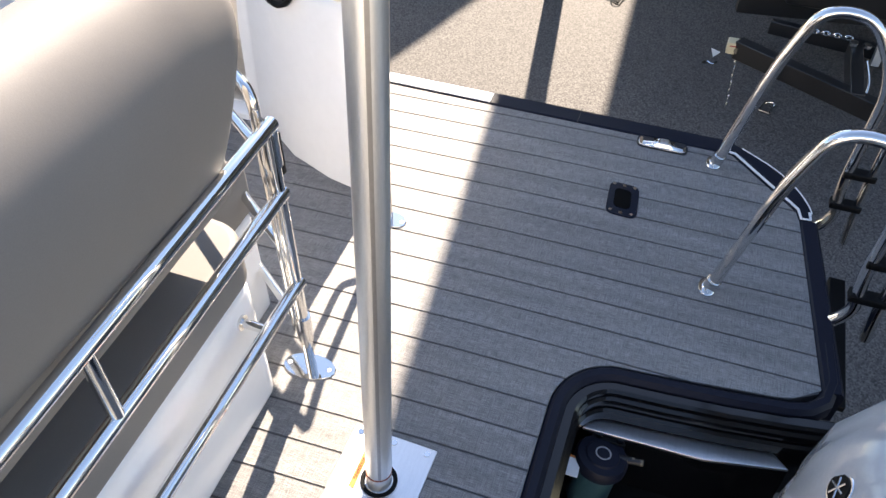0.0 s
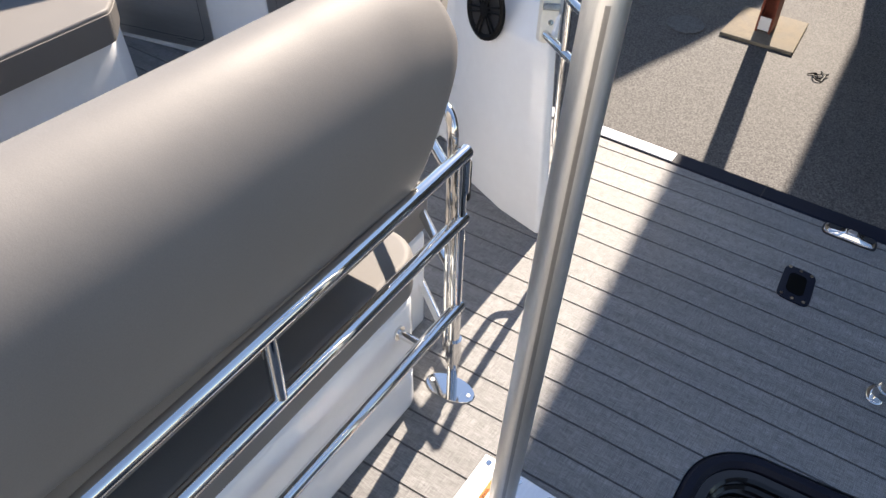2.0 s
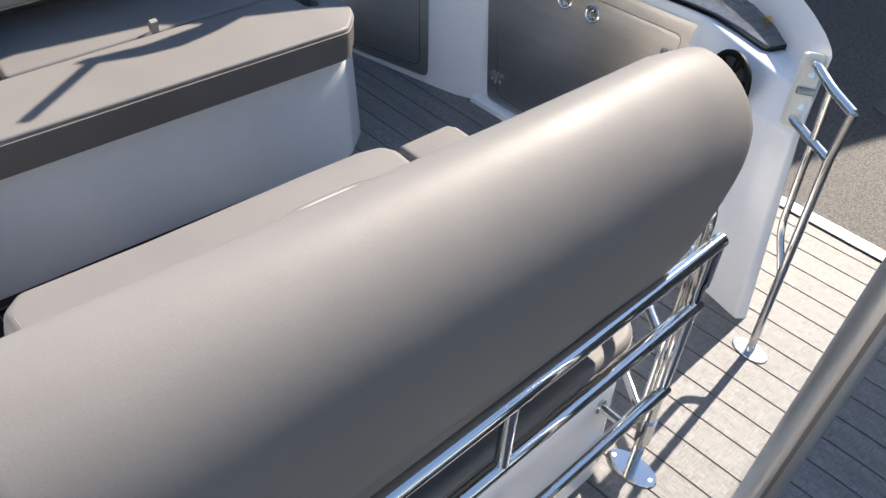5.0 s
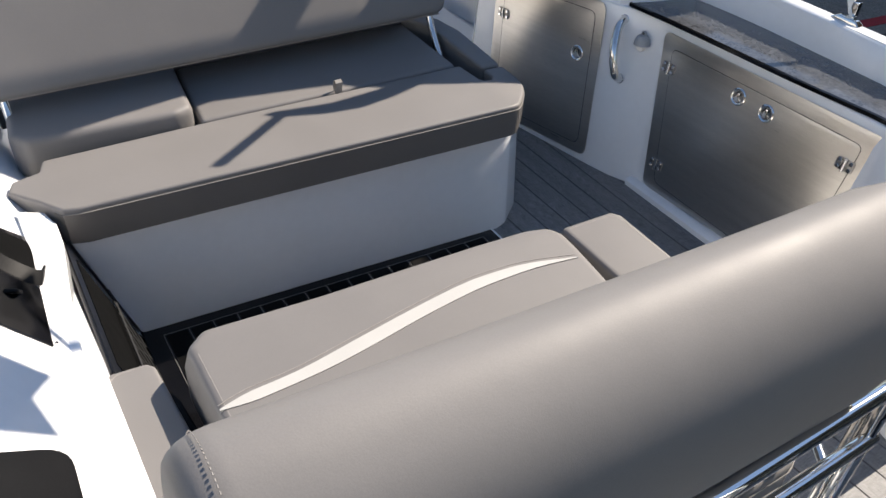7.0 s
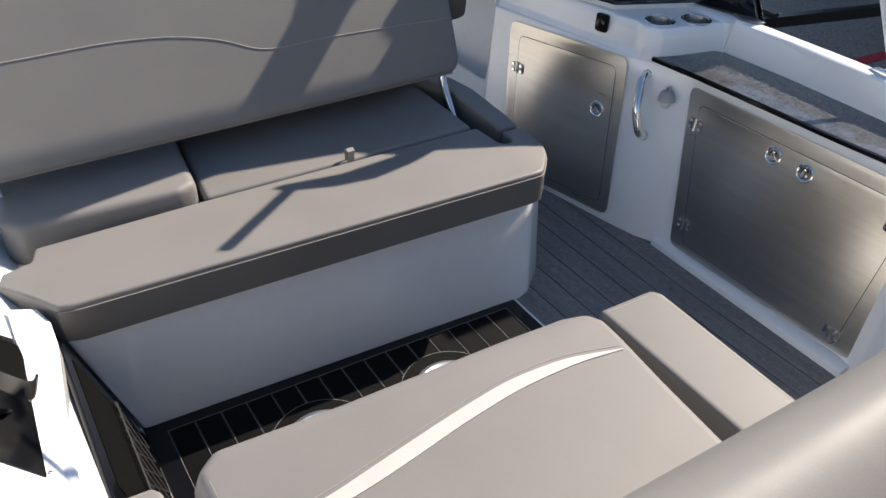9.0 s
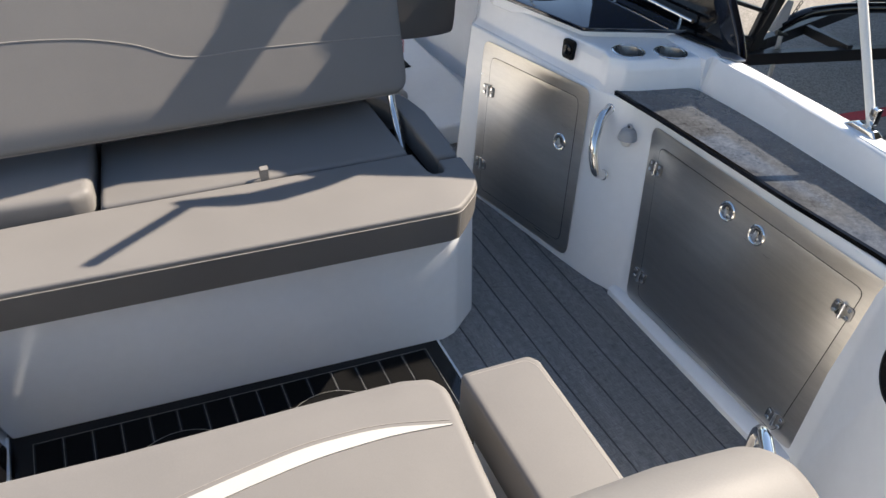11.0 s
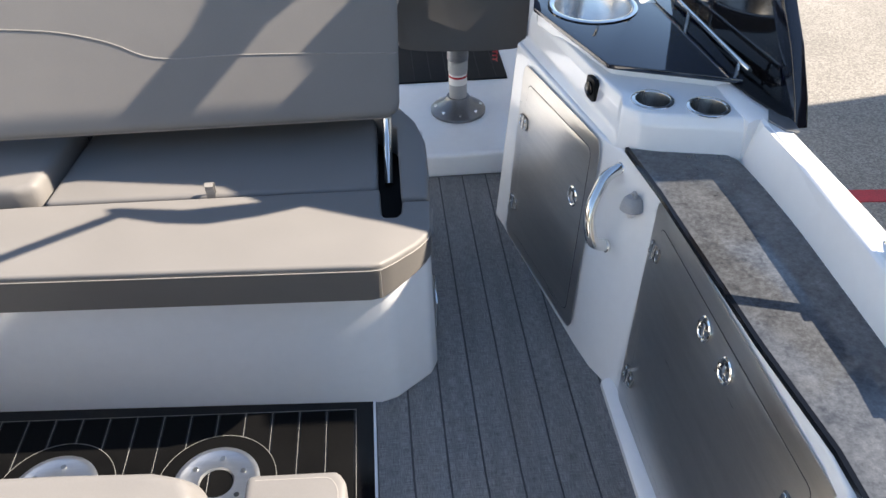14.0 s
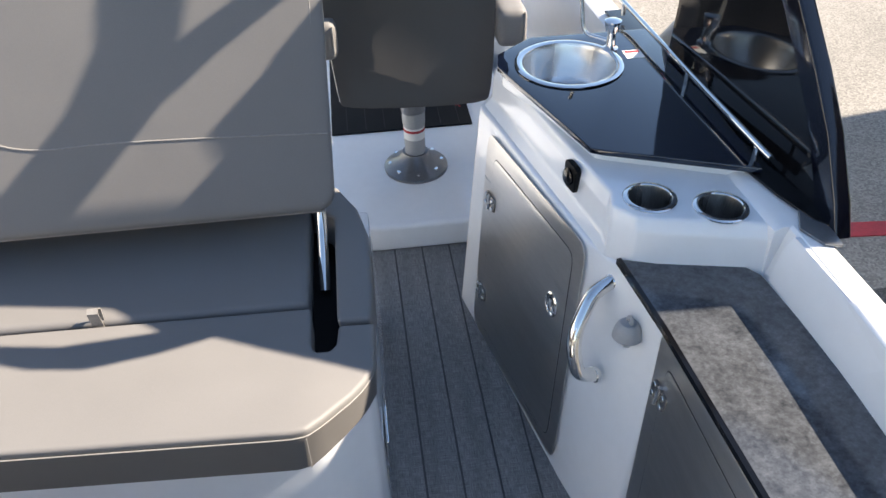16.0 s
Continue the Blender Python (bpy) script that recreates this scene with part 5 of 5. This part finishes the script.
part("lower_pan", box(0.85, 1.15, -1.0, -0.5, -0.8, -0.33, 0.04), BLACK, mot)
part("badge", disc((0.965, -0.422, 0.49), 0.034, 0.010, axis=(-0.06, 0.92, 0.38), sides=28, edge=0.002), CHROME, mot, "round chrome badge")
for k in range(3):
    ea = Vector((math.cos(k * 1.047 + 0.5), -0.38 * math.sin(k * 1.047 + 0.5), 0.92 * math.sin(k * 1.047 + 0.5))) * 0.021
    part("emblem_bar", tube([Vector((0.9645, -0.4095, 0.4948)) - ea, Vector((0.9645, -0.4095, 0.4948)) + ea], 0.0022, sides=6), CHROME, mot)
part("badge_face", disc((0.965, -0.416, 0.4925), 0.027, 0.006, axis=(-0.06, 0.92, 0.38), sides=28), BLACK, mot)

# ---- deck fittings ----
fr = thing("deck_socket", (2.156, 0.112, 0), "black deck socket with a dark opening and six screws", "deck socket")
sp = rounded([(2.075, 0.05), (2.235, 0.065), (2.24, 0.165), (2.08, 0.155)], 0.03)
part("frame", prism(sp, 0.0, 0.006, 0.002), NAVY, fr)
# Raised black slab stands for the shaded inside of the socket.
part("opening", prism(rounded([(2.11, 0.078), (2.205, 0.087), (2.208, 0.143), (2.113, 0.135)], 0.02), 0.0055, 0.0068), DEEP, fr)
for x, y in ((2.09, 0.07), (2.088, 0.105), (2.094, 0.14), (2.222, 0.08), (2.224, 0.115), (2.228, 0.15)):
    part("screw", disc((x, y, 0.006), 0.006, 0.002, sides=10), CHROME, fr)
cl = thing("pop_up_cleat", (2.497, 0.03, 0), "polished stainless fold-down cleat on the platform edge", "cleat")
part("base", prism(rounded([(2.47, -0.06), (2.525, -0.055), (2.525, 0.115), (2.47, 0.11)], 0.025), 0.0, 0.007, 0.002), CHROME, cl)
part("horn", loft([[(x, y, 0.006), (x + w, y, 0.006), (x + w - 0.006, y, h), (x + 0.006, y, h)] for y, x, w, h in ((-0.048, 2.474, 0.022, 0.012), (-0.012, 2.474, 0.024, 0.016), (0.0, 2.474, 0.040, 0.022), (0.045, 2.474, 0.040, 0.022), (0.057, 2.474, 0.024, 0.016), (0.098, 2.474, 0.022, 0.012))], 0.003), CHROME, cl)
for y0, y1 in ((-0.052, -0.014), (0.06, 0.10)):
    # Flat dark slabs mark the two recesses beside the horn.
    part("recess", prism(rounded([(2.4985, y0), (2.520, y0), (2.520, y1), (2.4985, y1)], 0.007), 0.0068, 0.0082), CAULK, cl)
part("lock_button", prism(rounded([(2.486, 0.008), (2.506, 0.008), (2.506, 0.038), (2.486, 0.038)], 0.006), 0.021, 0.0245, 0.001), PLATE, cl)
# Thin dark layer, a little wider than the base.
part("under_gap", prism(rounded([(2.465, -0.066), (2.53, -0.06), (2.53, 0.121), (2.465, 0.116)], 0.026), 0.0, 0.003), CAULK, cl, "thin dark layer round the base edge")
lad = thing("boarding_ladder", (2.15, -0.2, 0), "polished stainless boarding ladder with two tall hoops", "ladder")
for x, y0, zb in ((2.458, -0.164, -0.12), (1.855, -0.207, 0.05)):
    h = part("hoop", tube([(x, y0, 0.0), (x, y0 - 0.09, 0.44), (x, y0 - 0.16, 0.63), (x, y0 - 0.30, 0.63), (x, -0.585, 0.44), (x, -0.578, zb + 0.14), (x, -0.60, zb), (x, -0.55, zb - 0.075), (x, -0.49, zb - 0.085)], 0.0185, rad=0.14, sides=20), CHROME, lad)
    part("foot_flange", disc((x, y0 + 0.006, 0.0), 0.037, 0.007, sides=32, edge=0.003, sy=0.74), CHROME, h)
    part("foot_collar", tube([(x, y0, 0.004), (x, y0 - 0.0075, 0.04)], 0.0225, sides=22), CHROME, h)
    part("folding_leg", tube([(x, -0.652, 0.34), (x, -0.655, zb + 0.05), (x, -0.668, zb - 0.10)], 0.0165, rad=0.1), CHROME, lad)
    for z in (zb + 0.185, zb + 0.05):
        c = part("clamp", box(x - 0.022, x + 0.022, -0.668, -0.565, z, z + 0.026, 0.007), BLACK, lad, "black plastic clamp")
        part("pin", disc((x + 0.022, -0.655, z + 0.013), 0.009, 0.006, axis=(1, 0, 0), sides=12), CHROME, c)
for z in (-0.42, -0.70):
    part("rung", box(1.86, 2.45, -0.735, -0.675, z, z + 0.03, 0.008), BLACK, lad)

# ---- yard things ----
solo("red_line", prism([(3.3, 4.87), (14, 3.9), (14, 3.76), (3.3, 4.74)], -1.05, -1.043), REDPAINT, "worn red painted line on the asphalt", "road marking")


def bar(a, b, w, h=None):
    """A square bar from a to b, w wide and h high."""
    a, b, h = Vector(a), Vector(b), h or w
    d = (b - a).normalized()
    u = d.cross(Vector((0, 0, 1)))
    u = u.normalized() if u.length > 1e-3 else Vector((1, 0, 0))
    v = u.cross(d)
    return loft([[p + u * w * i / 2 + v * h * k / 2 for i, k in ((-1, -1), (1, -1), (1, 1), (-1, 1))] for p in (a, b)], 0.004, 1)


def chain(a, b, sag, n, r=0.012):
    """Links along a hanging line, every second one turned."""
    bmc = bmesh.new()
    a, b = Vector(a), Vector(b)
    for k in range(n):
        s0 = (k + 0.5) / n
        c = a.lerp(b, s0) - Vector((0, 0, sag * 4 * s0 * (1 - s0)))
        d = (b - a).normalized()
        u = d.cross(Vector((0, 0, 1) if k % 2 else (0.3, 1, 0))).normalized()
        L2 = (b - a).length / n * 0.7
        tube([c + d * L2 * math.cos(q * math.pi / 4) + u * r * math.sin(q * math.pi / 4) for q in range(9)], r * 0.32, sides=5, bm=bmc)
    return bmc


dark = thing("trailer", (4.6, -0.9, -1.05), "black steel trailer frame parked in the shade", "trailer")
part("tongue", bar((4.37, -0.24, -0.63), (3.98, -0.98, -0.63), 0.07, 0.11), SHADE, dark)
part("cross_beam", bar((4.66, -0.40, -0.62), (4.57, -0.98, -0.62), 0.05, 0.08), SHADE, dark)
part("cross_beam", bar((4.56, -0.86, -0.62), (4.02, -0.86, -0.62), 0.07, 0.10), SHADE, dark)
part("frame_rail", bar((4.9, -0.2, -0.62), (5.3, -3.2, -0.62), 0.08, 0.12), SHADE, dark)
part("frame_rail", bar((6.3, -0.2, -0.62), (6.3, -3.2, -0.62), 0.08, 0.12), SHADE, dark)
# Unseen upper part is added height that cuts sky light on the asphalt.
part("hull", loft([[(4.70, -0.44, -0.50), (7.2, -0.44, -0.50), (7.2, -3.2, -0.50), (4.66, -3.2, -0.50)], [(4.62, -0.40, 1.5), (7.2, -0.40, 1.5), (7.2, -3.2, 1.5), (4.58, -3.2, 1.5)]], 0.03), SHADE, dark, "black hull side, raised to block sky light")
part("post", bar((4.50, -0.98, -0.66), (4.53, -0.98, 0.35), 0.045), GREYPAINT, dark, "pale grey steel post")
lampbox = part("marker_lamp", box(4.335, 4.405, -0.265, -0.185, -0.66, -0.59, 0.008), mat("cream_plastic", (0.62, 0.54, 0.36), 0.4, var=0.08), dark, "cream lamp box")
part("lens", disc((4.334, -0.245, -0.63), 0.018, 0.006, axis=(-1, 0.2, 0), sides=16), CONCRETE, lampbox)
part("red_mark", box(4.333, 4.335, -0.24, -0.20, -0.61, -0.605), REDPAINT, lampbox)
part("chain", chain((4.585, -0.56, -0.565), (4.57, -0.83, -0.565), 0.0, 9), CHROME, dark)
part("chain", chain((4.36, -0.25, -0.66), (4.30, -0.28, -1.0), 0.0, 8, 0.006), CHROME, dark)
for y in (-0.84, -0.91):
    part("bolt", disc((4.50, y, -0.565), 0.022, 0.02, sides=12), CHROME, dark)
part("safety_cable", tube([(4.42, -0.92, -0.60), (4.36, -0.98, -0.72), (4.22, -0.93, -0.80), (4.14, -0.88, -0.74)], 0.007, rad=0.08), CHROME, dark)
part("wheel", lathe([(0.30, -0.09), (0.31, 0.0), (0.30, 0.09), (0.18, 0.10), (0.0, 0.06)], (5.15, -1.9, -0.74), axis=(1, 0, 0)), BLACK, dark)
clip = thing("snap_hook", (4.47, -0.51, -1.046), "bright steel snap hook dropped on the asphalt", "hook")
part("bow", tube([(4.42, -0.47, -1.038), (4.51, -0.50, -1.036), (4.53, -0.54, -1.036), (4.50, -0.56, -1.036), (4.40, -0.53, -1.038)], 0.007, rad=0.02, sides=8), CHROME, clip)
part("gate", tube([(4.42, -0.47, -1.036), (4.40, -0.53, -1.034)], 0.006, sides=8), CHROME, clip)
litter = thing("paper_scrap", (4.97, -0.16, -1.046), "white paper scrap on the dark asphalt", "litter")
part("scrap", prism([(4.93, -0.15), (5.03, -0.13), (5.00, -0.19)], -1.046, -1.040), PAPER, litter)
solo("bent_clip", tube([(4.83, -0.09, -1.04), (4.87, -0.12, -1.04), (4.83, -0.15, -1.04), (4.87, -0.18, -1.04)], 0.006, rad=0.03, sides=6), CHROME, "small bent metal clip on the asphalt", "clip")

tr2 = thing("boat_trailer", (5.5, 5.1, -1.05), "black boat trailer with a step ladder and grey jack leg", "trailer")
part("tongue", bar((4.90, 5.17, -0.62), (5.42, 5.10, -0.62), 0.08, 0.10), SHADE, tr2)
part("coupler", loft([[(4.78, 5.16, -0.61), (4.80, 5.22, -0.61), (4.82, 5.19, -0.57)], [(4.93, 5.12, -0.66), (4.93, 5.22, -0.66), (4.93, 5.17, -0.55)]], 0.01), SHADE, tr2)
part("coupler_latch", tube([(4.86, 5.17, -0.57), (4.85, 5.16, -0.44), (4.88, 5.15, -0.50)], 0.010, rad=0.01), BLACK, tr2)
part("frame_rail", bar((5.36, 5.08, -0.63), (7.8, 4.55, -0.66), 0.08, 0.10), SHADE, tr2)
part("frame_rail", bar((5.36, 5.14, -0.60), (7.8, 5.75, -0.60), 0.08, 0.10), SHADE, tr2)
part("cross_beam", bar((6.3, 4.85, -0.60), (6.3, 5.40, -0.60), 0.06, 0.08), SHADE, tr2)
part("step_ladder", bar((5.04, 5.11, -0.56), (5.26, 5.16, 0.14), 0.035, 0.045), SHADE, tr2)
part("ladder_side", bar((5.40, 5.11, -0.57), (5.66, 5.16, 0.14), 0.035, 0.045), SHADE, tr2)
for sz in (0.28, 0.58, 0.86):
    a, b = lerp((5.04, 5.11, -0.56), (5.26, 5.16, 0.14), sz), lerp((5.40, 5.11, -0.57), (5.66, 5.16, 0.14), sz - 0.16)
    part("tread", bar(a, b, 0.09, 0.028), SHADE, tr2)
part("winch_post", bar((5.46, 5.11, -0.58), (5.70, 5.11, 0.05), 0.07, 0.09), SHADE, tr2)
part("gusset", prism([(5.25, 5.08), (5.60, 5.08), (5.60, 5.14), (5.25, 5.14)], -0.57, -0.50, 0.01), SHADE, tr2)
part("bow_stop", loft([[(5.62, 5.08, -0.45), (5.62, 5.14, -0.45), (5.72, 5.11, -0.20)], [(5.75, 5.08, -0.40), (5.75, 5.14, -0.40), (5.80, 5.11, -0.22)]], 0.006), GREYPAINT, tr2)
part("fender", tube([(5.72, 5.11, -0.42), (5.95, 5.10, -0.33), (6.4, 5.10, -0.34), (7.2, 5.0, -0.40)], 0.045, rad=0.2), BLACKGLOSS, tr2)
jk = part("jack_leg", tube([(5.76, 5.11, -0.50), (5.77, 5.10, -1.02)], 0.020), GREYPAINT, tr2, "grey tubular jack leg")
part("jack_pad", box(5.72, 5.82, 5.05, 5.15, -1.05, -1.035, 0.004), GREYPAINT, jk)
part("jack_crank", tube([(5.70, 5.11, -0.47), (5.82, 5.11, -0.51)], 0.018), SHADE, jk)
part("chain", chain((5.86, 5.09, -0.22), (5.72, 5.11, -0.48), 0.02, 10), SHADE, tr2)
for k in range(3):
    part("coiled_cable", tube([(4.93 + 0.05 * math.cos(q * 0.7) + 0.02 * k, 5.14, -0.70 + 0.045 * math.sin(q * 0.7)) for q in range(10)], 0.006, sides=5), SHADE, tr2)

# ---- deck planks ----
PITCH, GAP = 0.1003, 0.0062


def y_low(x):
    """Aft limit of the planking at x."""
    if x > 2.28:
        return -0.45 + (x - 2.28) * 0.968
    if x > 1.575:
        return -0.535 + (x - 1.575) * 0.12
    if x > 1.52:
        return -0.454 - (x - 1.52) * 1.45
    if x > 1.478:
        return -0.05 - (x - 1.478) * 9.6
    if x > 1.30:
        return -0.03 + math.sqrt(max(0.0, 0.18 ** 2 - (x - 1.30) ** 2))
    return 0.15


def plank_x(k, y):
    """Where joint k of the planking lies at y: the planks run a little askew towards the bow."""
    return float(np.interp(y, (-0.6, 0.43, 2.1, 3.7), (1.697, 1.687, 1.632, 1.625))) + 0.1003 * k


floor_ob = bpy.data.objects["floor"]
for k in range(-23, 10):
    xs, n = [], 8
    if plank_x(k, 0) > 2.51:
        continue
    low = []
    for i in range(n + 1):
        x = plank_x(k, 0) + GAP / 2 + (PITCH - GAP) * i / n
        x = min(x, 2.526)
        y = y_low(x)
        low.append((min(plank_x(k, y) + GAP / 2 + (PITCH - GAP) * i / n, 2.526), y))
    yt = 1.9 if plank_x(k, 1.5) > 2.27 else 3.66
    stops = [y for y in (0.43, 2.1) if y < yt - 0.05] + [yt]
    poly = low + [(min(plank_x(k + 1, y) - GAP / 2, 2.526), y) for y in stops] + [(plank_x(k, y) + GAP / 2, y) for y in stops[::-1]]
    if low[-1][0] - low[0][0] > 0.008:
        link("plank", prism(poly, -0.006, 0.0, 0.0), DECK, floor_ob)
